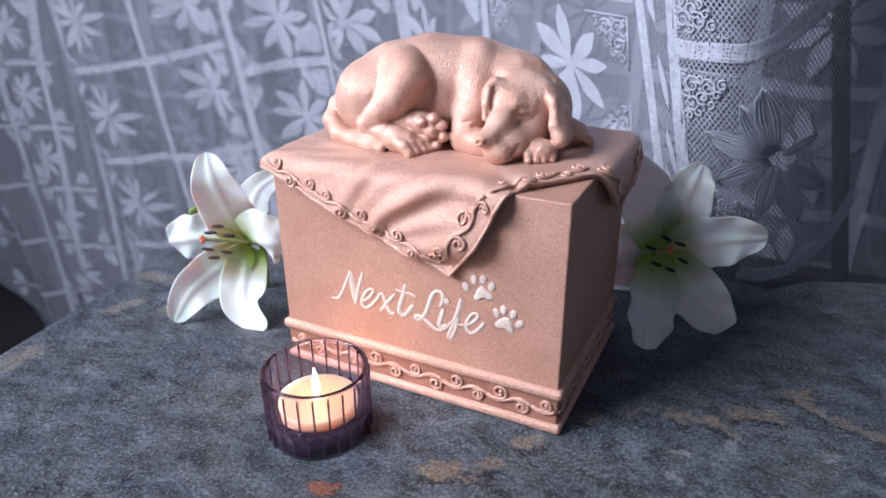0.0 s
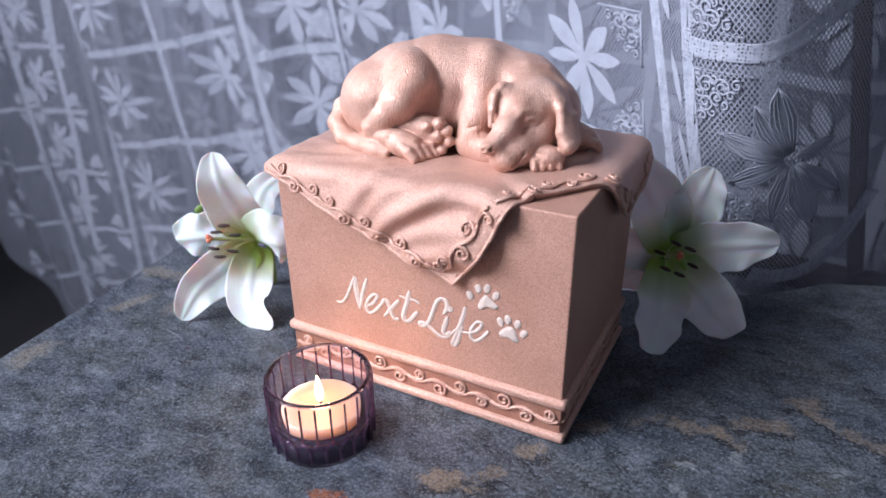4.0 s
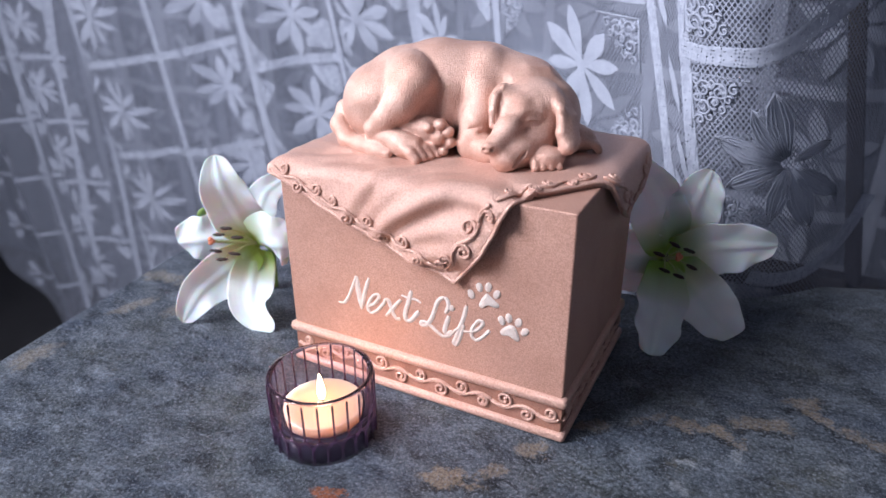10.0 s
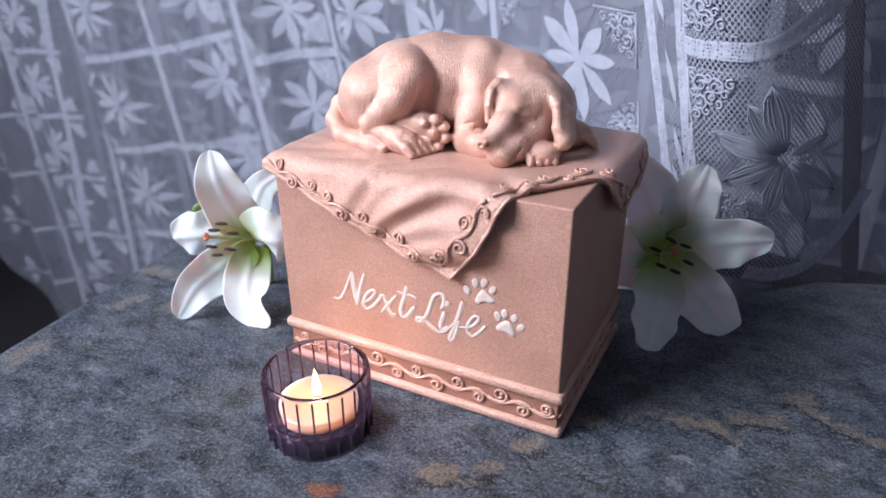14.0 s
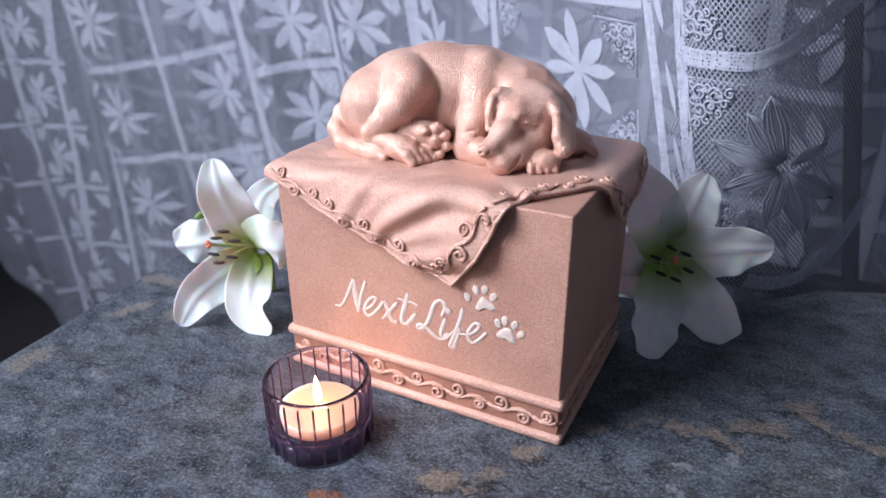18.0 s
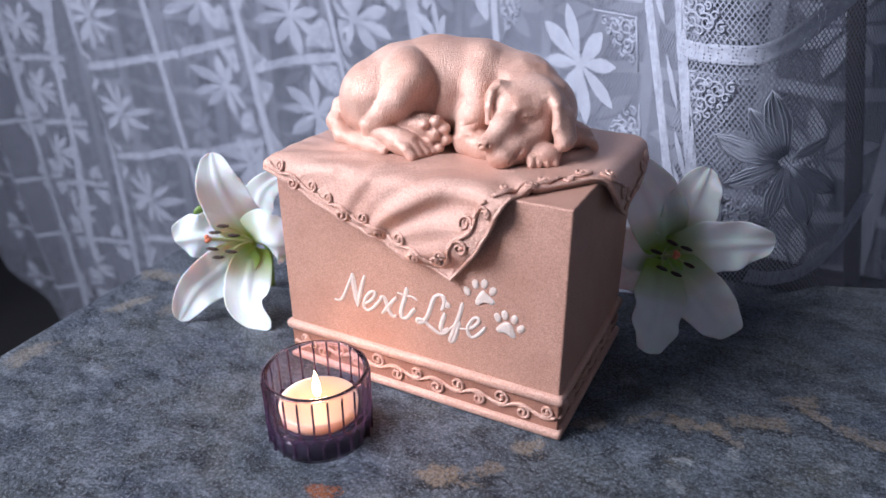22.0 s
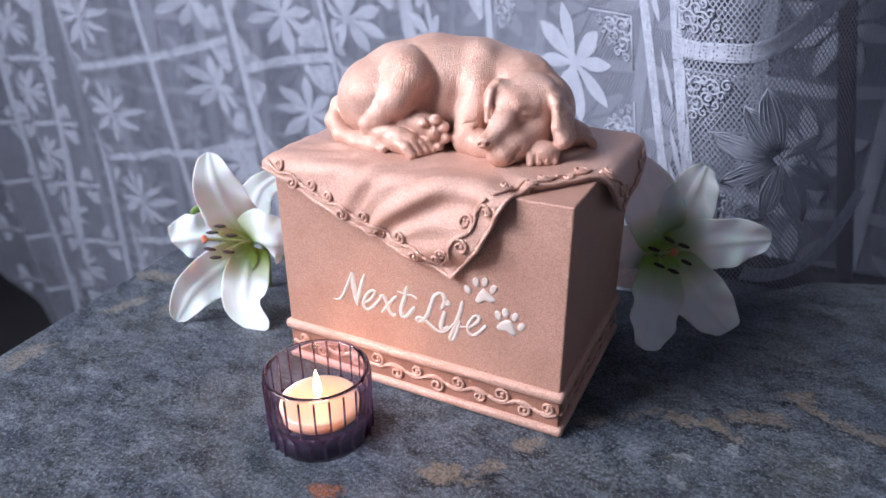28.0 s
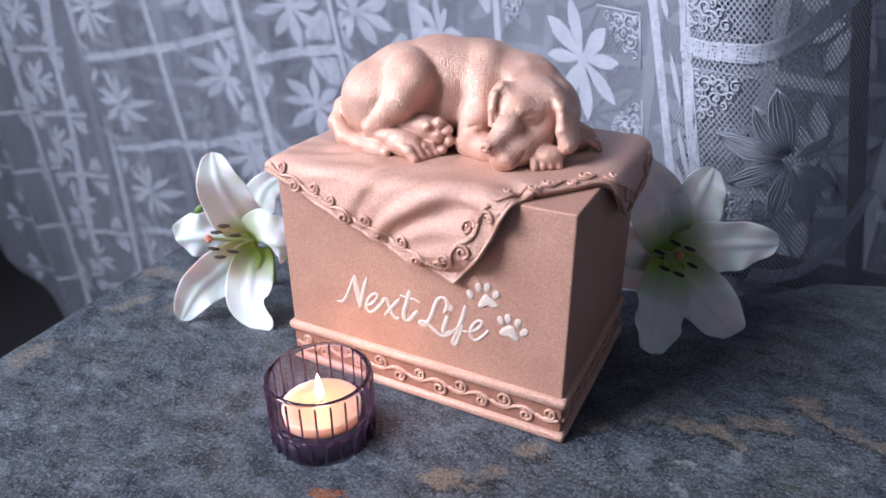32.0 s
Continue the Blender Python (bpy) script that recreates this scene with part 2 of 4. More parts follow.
def petal_mat():
    m = bpy.data.materials.new("lily_petal")
    n, l, bsdf = nodes_of(m)
    uv = n.new("ShaderNodeUVMap")
    uv.uv_map = "along"
    sep = n.new("ShaderNodeSeparateXYZ")
    l.new(uv.outputs["UV"], sep.inputs["Vector"])
    co = n.new("ShaderNodeTexCoord").outputs["Object"]
    fac = noise_fac(n, l, co, 90, 0.3, 0.7)
    col = blend(n, l, sums(n, l, "MULTIPLY", fac, 0.4), (0.86, 0.86, 0.88), (0.80, 0.80, 0.83))
    throat = n.new("ShaderNodeMapRange")
    throat.inputs["From Min"].default_value, throat.inputs["From Max"].default_value = 0.38, 0.08
    l.new(sep.outputs["X"], throat.inputs["Value"])
    col = blend(n, l, throat.outputs["Result"], col, (0.30, 0.46, 0.10))
    l.new(col, bsdf.inputs["Base Color"])
    bsdf.inputs["Roughness"].default_value = 0.62
    bsdf.inputs["Specular IOR Level"].default_value = 0.25
    bsdf.inputs["Subsurface Weight"].default_value = 0.35
    bsdf.inputs["Subsurface Scale"].default_value = 0.004
    thin = n.new("ShaderNodeBsdfTranslucent")
    l.new(col, thin.inputs["Color"])
    both = n.new("ShaderNodeMixShader")
    both.inputs["Fac"].default_value = 0.3
    l.new(bsdf.outputs["BSDF"], both.inputs[1])
    l.new(thin.outputs["BSDF"], both.inputs[2])
    l.new(both.outputs["Shader"], n["Material Output"].inputs["Surface"])
    # long fine veins
    wave = sums(n, l, "SINE", sums(n, l, "MULTIPLY", sep.outputs["Y"], 60.0))
    relief(n, l, bsdf, sums(n, l, "ADD", sums(n, l, "MULTIPLY", wave, 0.15), fac), 0.15, 0.0005)
    return m


PETAL = petal_mat()


def net_mat(name, thread, share):
    """Netting: threads in two slanting families with open holes between them."""
    m = bpy.data.materials.new(name)
    n, l, bsdf = nodes_of(m)
    uv = n.new("ShaderNodeUVMap")
    uv.uv_map = "cloth"
    sep = n.new("ShaderNodeSeparateXYZ")
    l.new(uv.outputs["UV"], sep.inputs["Vector"])
    a = sums(n, l, "MULTIPLY", sep.outputs["X"], 1 / 0.0036)
    b = sums(n, l, "MULTIPLY", sep.outputs["Y"], 1 / 0.0046)
    hits = []
    for op in ("ADD", "SUBTRACT"):
        t = sums(n, l, "FRACT", sums(n, l, op, a, b))
        hits.append(sums(n, l, "LESS_THAN", t, share))
    on = sums(n, l, "MAXIMUM", hits[0], hits[1])
    co = n.new("ShaderNodeTexCoord").outputs["Object"]
    col = blend(n, l, sums(n, l, "MULTIPLY", noise_fac(n, l, co, 30, 0.3, 0.7), 0.4), thread, tuple(c * 0.7 for c in thread))
    l.new(col, bsdf.inputs["Base Color"])
    bsdf.inputs["Roughness"].default_value = 0.85
    l.new(on, bsdf.inputs["Alpha"])
    return m


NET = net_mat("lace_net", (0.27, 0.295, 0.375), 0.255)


def fill_mat():
    """Close lace filling with small open holes."""
    m = bpy.data.materials.new("lace_filling")
    n, l, bsdf = nodes_of(m)
    co = n.new("ShaderNodeTexCoord").outputs["Object"]
    cell = n.new("ShaderNodeTexVoronoi")
    cell.inputs["Scale"].default_value, cell.inputs["Randomness"].default_value = 460, 0.35
    l.new(co, cell.inputs["Vector"])
    on = sums(n, l, "GREATER_THAN", cell.outputs["Distance"], 0.27)
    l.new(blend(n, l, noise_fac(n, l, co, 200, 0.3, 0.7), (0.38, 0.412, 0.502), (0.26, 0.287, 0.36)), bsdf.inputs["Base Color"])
    bsdf.inputs["Roughness"].default_value = 0.85
    l.new(on, bsdf.inputs["Alpha"])
    return m


FILL = fill_mat()

GLASS = bpy.data.materials.new("violet_glass")
n_, l_, g = nodes_of(GLASS)
g.inputs["Base Color"].default_value = (0.95, 0.83, 0.92, 1)
g.inputs["Roughness"].default_value = 0.03
g.inputs["Transmission Weight"].default_value = 1.0
g.inputs["IOR"].default_value = 1.35
RIB = bpy.data.materials.new("violet_glass_rib")
n_, l_, g = nodes_of(RIB)
g.inputs["Base Color"].default_value = (0.19, 0.11, 0.22, 1)
g.inputs["Roughness"].default_value = 0.06
g.inputs["Transmission Weight"].default_value = 0.9
g.inputs["IOR"].default_value = 1.4
DEEP = bpy.data.materials.new("deep_violet_glass")
n_, l_, g = nodes_of(DEEP)
g.inputs["Base Color"].default_value = (0.017, 0.015, 0.025, 1)
g.inputs["Roughness"].default_value = 0.08
g.inputs["Transmission Weight"].default_value = 0.0
g.inputs["IOR"].default_value = 1.4
FLAME = bpy.data.materials.new("flame")
n_, l_, g = nodes_of(FLAME)
g.inputs["Base Color"].default_value = (1, 0.8, 0.5, 1)
g.inputs["Emission Color"].default_value = (1, 0.80, 0.50, 1)
g.inputs["Emission Strength"].default_value = 9
# ---- building helpers ----
def finish(bm, smooth=True):
    bmesh.ops.recalc_face_normals(bm, faces=bm.faces)
    for f in bm.faces:
        f.smooth = smooth
    return bm


def part(name, bm, material, parent=None, label="", smooth=True, m=None):
    finish(bm, smooth)
    me = bpy.data.meshes.new(name)
    bm.to_mesh(me)
    bm.free()
    me.materials.append(material)
    ob = new(name, me)
    if parent:
        ob.parent = parent
    if m is not None:
        ob.matrix_basis = m
    if label:
        tagged(ob, label)
    return ob


def thing(name, label, category, m=None, group="", kind=""):
    ob = new(name)
    ob.empty_display_size = 0.02
    if m is not None:
        ob.matrix_basis = m
    return tagged(ob, label, category, group, kind)


def box(bm, x0, y0, z0, x1, y1, z1, bevel=0.0, seg=2):
    r = bmesh.ops.create_cube(bm, size=1)
    vs = r["verts"]
    bmesh.ops.transform(bm, matrix=Matrix.Translation(((x0 + x1) / 2, (y0 + y1) / 2, (z0 + z1) / 2)) @ Matrix.Diagonal((x1 - x0, y1 - y0, z1 - z0, 1)), verts=vs)
    if bevel > 0:
        es = list({e for v in vs for e in v.link_edges})
        bmesh.ops.bevel(bm, geom=es, offset=bevel, segments=seg, profile=0.5, affect="EDGES")
    return bm


def ellipsoid(bm, c, r, rot=(0, 0, 0), u=20, v=12):
    m = Matrix.LocRotScale(c, Euler([radians(a) for a in rot]), r)
    bmesh.ops.create_uvsphere(bm, u_segments=u, v_segments=v, radius=1, matrix=m)


def tube(bm, pts, radius, sides=6, close=False):
    """A round cord along pts; radius a number or one for each point."""
    pts = [Vector(p) for p in pts]
    n = len(pts)
    rings = []
    up = Vector((0.13, 0.71, 0.69))
    for i, p in enumerate(pts):
        d = (pts[min(i + 1, n - 1)] - pts[max(i - 1, 0)]).normalized()
        a = d.cross(up)
        if a.length < 1e-4:
            a = d.cross(Vector((1, 0, 0)))
        a.normalize()
        b = d.cross(a)
        r = radius[i] if isinstance(radius, (list, tuple)) else radius
        rings.append([bm.verts.new(p + a * r * math.cos(2 * math.pi * k / sides) + b * r * math.sin(2 * math.pi * k / sides)) for k in range(sides)])
    for i in range(n - 1):
        for k in range(sides):
            bm.faces.new((rings[i][k], rings[i][(k + 1) % sides], rings[i + 1][(k + 1) % sides], rings[i + 1][k]))
    bm.faces.new(rings[0][::-1])
    bm.faces.new(rings[-1])


def lathe(bm, profile, sides=48):
    """Turns (radius, z) pairs round the z axis."""
    rings = [[bm.verts.new((r * math.cos(2 * math.pi * k / sides), r * math.sin(2 * math.pi * k / sides), z)) for k in range(sides)] for r, z in profile]
    for a, b in zip(rings, rings[1:]):
        for k in range(sides):
            bm.faces.new((a[k], a[(k + 1) % sides], b[(k + 1) % sides], b[k]))
    return rings


def smoothed(pts, n=8):
    """A smooth line through pts."""
    pts = [Vector(p) for p in pts]
    out = []
    for i in range(len(pts) - 1):
        p0, p1, p2, p3 = pts[max(i - 1, 0)], pts[i], pts[i + 1], pts[min(i + 2, len(pts) - 1)]
        for k in range(n):
            t = k / n
            out.append(0.5 * (2 * p1 + (p2 - p0) * t + (2 * p0 - 5 * p1 + 4 * p2 - p3) * t * t + (3 * p1 - p0 - 3 * p2 + p3) * t ** 3))
    out.append(pts[-1])
    return out


# ---- the table ----
def table():
    bm = bmesh.new()
    line = [(-0.331, -0.08), (-0.341, 0.030), (-0.347, 0.080), (-0.343, 0.094), (-0.330, 0.104), (0.020, 0.178), (0.050, 0.192), (0.088, 0.219), (0.112, 0.244), (0.16, 0.262), (0.7, 0.41), (0.7, -0.75), (-0.27, -0.75)]
    f = bm.faces.new([bm.verts.new((x, y, 0)) for x, y in line])
    r = bmesh.ops.extrude_face_region(bm, geom=[f])
    bmesh.ops.translate(bm, vec=(0, 0, -0.03), verts=[v for v in r["geom"] if isinstance(v, bmesh.types.BMVert)])
    bmesh.ops.recalc_face_normals(bm, faces=bm.faces)
    bmesh.ops.bevel(bm, geom=[e for e in bm.edges if all(abs(v.co.z) < 1e-5 for v in e.verts)], offset=0.003, segments=3, profile=0.5, affect="EDGES")
    t = thing("table", "blue-grey riven stone table with brown veins", "table")
    part("tabletop", bm, GRANITE, t, smooth=False)
    for x, y in ((-0.25, -0.65), (0.6, -0.65), (-0.27, 0.03), (0.6, 0.33)):
        bm = bmesh.new()
        box(bm, x - 0.025, y - 0.025, -0.72, x + 0.025, y + 0.025, -0.03, 0.004)
        part("leg", bm, WOOD, t)


table()


# ---- the room ----
def slab(name, label, category, material, *boxes):
    bm = bmesh.new()
    for b in boxes:
        box(bm, *b)
    tagged(part(name, bm, material, smooth=False), label, category, kind="structure")


def room():
    slab("floor", "dark stone floor under the table", "floor", FLOORM, (-2.4, -0.84, -0.78, 1.8, 1.2, -0.72))
    slab("ceiling", "plain pale ceiling", "ceiling", WALL, (-2.4, -0.84, 1.7, 1.8, 1.2, 1.76))
    slab("wall_north", "wall behind the lace curtain, its dark colour standing in for shade", "wall", BACK_SHADE, (-2.4, 0.9, -0.72, 1.8, 0.96, 1.7))
    slab("wall_east", "plain pale painted wall", "wall", WALL, (1.8, -0.84, -0.72, 1.86, 1.2, 1.7))
    slab("wall_south", "unseen pale wall with an assumed window opening for the light", "wall", WALL, (-2.4, -0.84, -0.72, -1.28, -0.78, 1.7), (-0.44, -0.84, -0.72, 1.8, -0.78, 1.7),
         (-1.28, -0.84, -0.72, -0.44, -0.78, 0.46), (-1.28, -0.84, 1.27, -0.44, -0.78, 1.7))
    slab("wall_west", "plain pale painted wall", "wall", WALL, (-2.46, -0.84, -0.72, -2.4, 1.2, 1.7))
    w = thing("window_1", "dark wooden window frame behind the lace curtain", "window", kind="structure")
    for b, slope in (((0.126, 0.40, -0.3, 0.140, 0.42, 1.2), 0.2), ((-0.3, 0.40, -0.09, 0.7, 0.42, -0.065), 0.0)):
        bm = bmesh.new()
        box(bm, *b, 0.002)
        for v in bm.verts:
            v.co.x -= slope * v.co.z
        part("window_frame", bm, WOOD, w)


room()


# ---- the curtain ----
# plan of the hanging cloth: depth for each place across the window
PLAN = smoothed([(-1.75, 0.5, 0), (-1.2, 0.49, 0), (-0.8, 0.49, 0), (-0.43, 0.485, 0), (-0.27, 0.435, 0), (-0.18, 0.352, 0), (-0.1, 0.3, 0), (-0.05, 0.266, 0), (-0.015, 0.232, 0), (0.01, 0.203, 0), (0.033, 0.197, 0), (0.05, 0.202, 0), (0.064, 0.213, 0), (0.083, 0.234, 0), (0.106, 0.266, 0), (0.13, 0.312, 0), (0.165, 0.38, 0), (0.22, 0.44, 0), (0.4, 0.5, 0), (0.8, 0.6, 0)], 10)
PLAN_X = [p.x for p in PLAN]
PLAN_Y = [p.y for p in PLAN]
LEAN = 0.19


def hung(x, z, lift=0.0):
    """The place on the cloth at x across the window and z high, lift in front of it."""
    y = float(np.interp(x, PLAN_X, PLAN_Y))
    far = min(1.0, max(0.0, (-0.2 - x) / 0.2))
    lx = x + LEAN * z
    y += far * (0.013 * math.sin(lx * 37 + 0.8) + 0.006 * math.sin(lx * 83 + 2))
    y += (1 - far) * 0.003 * math.sin(lx * 60)
    return Vector((x, y - 0.55 * lift, z))


def leaned(x, z, lift=0.0):
    """The same where x is given at the height of 0.1 m and the threads lean."""
    return hung(x - LEAN * (z - 0.1), z, lift)


def patch(bm, outline, lift, mid_lift=None):
    """A flat motif with that outline of (x, z) on the cloth; its middle may stand proud."""
    vs = [bm.verts.new(leaned(x, z, lift)) for x, z in outline]
    cx, cz = sum(p[0] for p in outline) / len(outline), sum(p[1] for p in outline) / len(outline)
    c = bm.verts.new(leaned(cx, cz, lift if mid_lift is None else mid_lift))
    for a, b in zip(vs, vs[1:] + vs[:1]):
        bm.faces.new((a, b, c))


BLADE = ((0.06, 0.035), (0.20, 0.07), (0.34, 0.115), (0.46, 0.15), (0.52, 0.145), (0.60, 0.165), (0.66, 0.15), (0.75, 0.14), (0.80, 0.115), (0.90, 0.065), (1.0, 0.0))


def flower(xc, zc, r, turn, lift=0.0012, petals=8):
    """A leafy lace flower: saw-edged blades round a small ring."""
    bm = bmesh.new()
    for k in range(petals):
        a = turn + k * 2 * math.pi / petals + 0.10 * math.sin(k * 2.3 + xc * 40)
        ln = r * (1 + 0.12 * math.sin(k * 1.7 + zc * 30))
        wide = (1 + 0.12 * math.sin(k * 2.9 + xc * 17)) * (8 / petals) ** 1.4
        pts = [(u, v * wide) for u, v in BLADE] + [(u, -v * wide) for u, v in BLADE[-2::-1]]
        patch(bm, [(xc + ln * (u * math.cos(a) - v * math.sin(a)), zc + ln * (u * math.sin(a) + v * math.cos(a))) for u, v in pts], lift + 0.0002 * (k % 2), lift + 0.0006)
    patch(bm, [(xc + 0.13 * r * math.cos(t * 0.7), zc + 0.13 * r * math.sin(t * 0.7)) for t in range(9)], lift + 0.0008)
    return bm


def strip(xa, za, xb, zb, w, lift=0.0012, n=30, wave=0.0):
    """A woven band from a to b with raised cords along both edges."""
    bm = bmesh.new()
    upright = abs(zb - za) > abs(xb - xa)
    prev = None
    for k in range(n + 1):
        t = k / n
        x, z = xa + (xb - xa) * t, za + (zb - za) * t + wave * math.sin(math.pi * t)
        row = []
        for v, up in ((-0.5, 0.0), (-0.38, 0.0006), (-0.26, 0.0001), (0.26, 0.0001), (0.38, 0.0006), (0.5, 0.0)):
            row.append(bm.verts.new(leaned(x + (v * w if upright else 0), z + (0 if upright else v * w), lift + up)))
        if prev:
            for i in range(5):
                bm.faces.new((prev[i], row[i], row[i + 1], prev[i + 1]))
        prev = row
    return bm


def ribbon(points, w, lift=0.0014):
    """A woven band along a smooth line of (x, z) places."""
    bm = bmesh.new()
    line = smoothed([(x, 0, z) for x, z in points], 8)
    prev = None
    for i, p in enumerate(line):
        d = (line[min(i + 1, len(line) - 1)] - line[max(i - 1, 0)]).normalized()
        row = [bm.verts.new(leaned(p.x - d.z * v * w, p.z + d.x * v * w, lift + up)) for v, up in ((-0.5, 0.0), (-0.38, 0.0006), (-0.26, 0.0001), (0.26, 0.0001), (0.38, 0.0006), (0.5, 0.0))]
        if prev:
            for k in range(5):
                bm.faces.new((prev[k], row[k], row[k + 1], prev[k + 1]))
        prev = row
    return bm


def spiral(cx, cz, r, turns, start, flip=1, n=22):
    return [(cx + r * (1 - 0.8 * i / n) * math.cos(start + flip * turns * 2 * math.pi * i / n), cz + r * (1 - 0.8 * i / n) * math.sin(start + flip * turns * 2 * math.pi * i / n)) for i in range(n + 1)]


# side hem: a slanting line from A down to B
HEM_A, HEM_B = (-1.40, -0.33), (-1.245, -0.53)


def within(x, z):
    """Whether a place lies on the cloth, whose side hem slants."""
    return (x - HEM_A[0]) * (HEM_B[1] - HEM_A[1]) - (z - HEM_A[1]) * (HEM_B[0] - HEM_A[0]) < 0


def fan(xc, zc, sx, sz, size, lift=0.0014, fine=False):
    """The lace corner of a square, its right angle at (xc, zc), reaching sx, sz ways."""
    bm = bmesh.new()
    if not fine:
        pts = [(xc, zc)] + [(xc + sx * size * math.cos(t * math.pi / 12) * (1 + 0.10 * math.sin(t * 2.1)), zc + sz * size * math.sin(t * math.pi / 12) * (1 + 0.10 * math.cos(t * 2.6))) for t in range(7)]
        patch(bm, pts, lift, lift + 0.001)
        return bm
    cords = [[(xc, zc), (xc + sx * size * 1.25, zc)], [(xc, zc), (xc, zc + sz * size * 1.15)]]
    for u, v, r, tn, st, fl in ((0.28, 0.26, 0.20, 1.4, 0.0, 1), (0.62, 0.28, 0.19, 1.5, 2.5, -1), (0.26, 0.62, 0.18, 1.4, 4.0, 1), (0.92, 0.2, 0.12, 1.2, 1.0, 1), (0.5, 0.5, 0.16, 1.3, 5.0, -1), (0.18, 0.92, 0.11, 1.2, 3.0, -1), (0.8, 0.42, 0.1, 1.1, 0.5, 1), (0.4, 0.82, 0.1, 1.1, 2.0, 1), (0.12, 0.45, 0.11, 1.2, 1.0, -1), (0.45, 0.12, 0.11, 1.2, 3.5, 1), (0.66, 0.62, 0.09, 1.1, 4.4, 1), (0.12, 0.12, 0.09, 1.1, 0.4, -1)):
        cords.append(spiral(xc + sx * u * size, zc + sz * v * size, r * size, tn, st, fl))
    for c in cords:
        tube(bm, [leaned(x, z, lift) for x, z in c], 0.0008, 5)
    for k in range(16):
        u, v = 0.08 + 0.85 * ((k * 7) % 16) / 16, 0.08 + 0.8 * ((k * 5) % 16) / 16
        if u + v < 1.15:
            p = leaned(xc + sx * u * size, zc + sz * v * size, lift)
            ellipsoid(bm, p, (0.0015, 0.0005, 0.0015), u=8, v=6)
    return bm


def net_sheet(x0, x1, z0, z1, nx, nz, back=0.0):
    bm = bmesh.new()
    uv = bm.loops.layers.uv.new("cloth")
    grid = [[bm.verts.new(hung(x0 + (x1 - x0) * i / nx, z0 + (z1 - z0) * j / nz, -back)) for j in range(nz + 1)] for i in range(nx + 1)]
    run = [0.0]
    for i in range(nx):
        a, b = grid[i][0].co, grid[i + 1][0].co
        run.append(run[-1] + (b - a).length)
    for i in range(nx):
        for j in range(nz):
            f = bm.faces.new((grid[i][j], grid[i + 1][j], grid[i + 1][j + 1], grid[i][j + 1]))
            for loop, (a, b) in zip(f.loops, ((i, j), (i + 1, j), (i + 1, j + 1), (i, j + 1))):
                z = z0 + (z1 - z0) * b / nz
                loop[uv].uv = (run[a] + LEAN * z, z)
    along = Vector((HEM_B[0] - HEM_A[0], 0, HEM_B[1] - HEM_A[1]))
    bmesh.ops.bisect_plane(bm, geom=bm.verts[:] + bm.edges[:] + bm.faces[:], plane_co=(HEM_A[0], 0, HEM_A[1]), plane_no=along.cross(Vector((0, 1, 0))), clear_inner=True)
    return bm


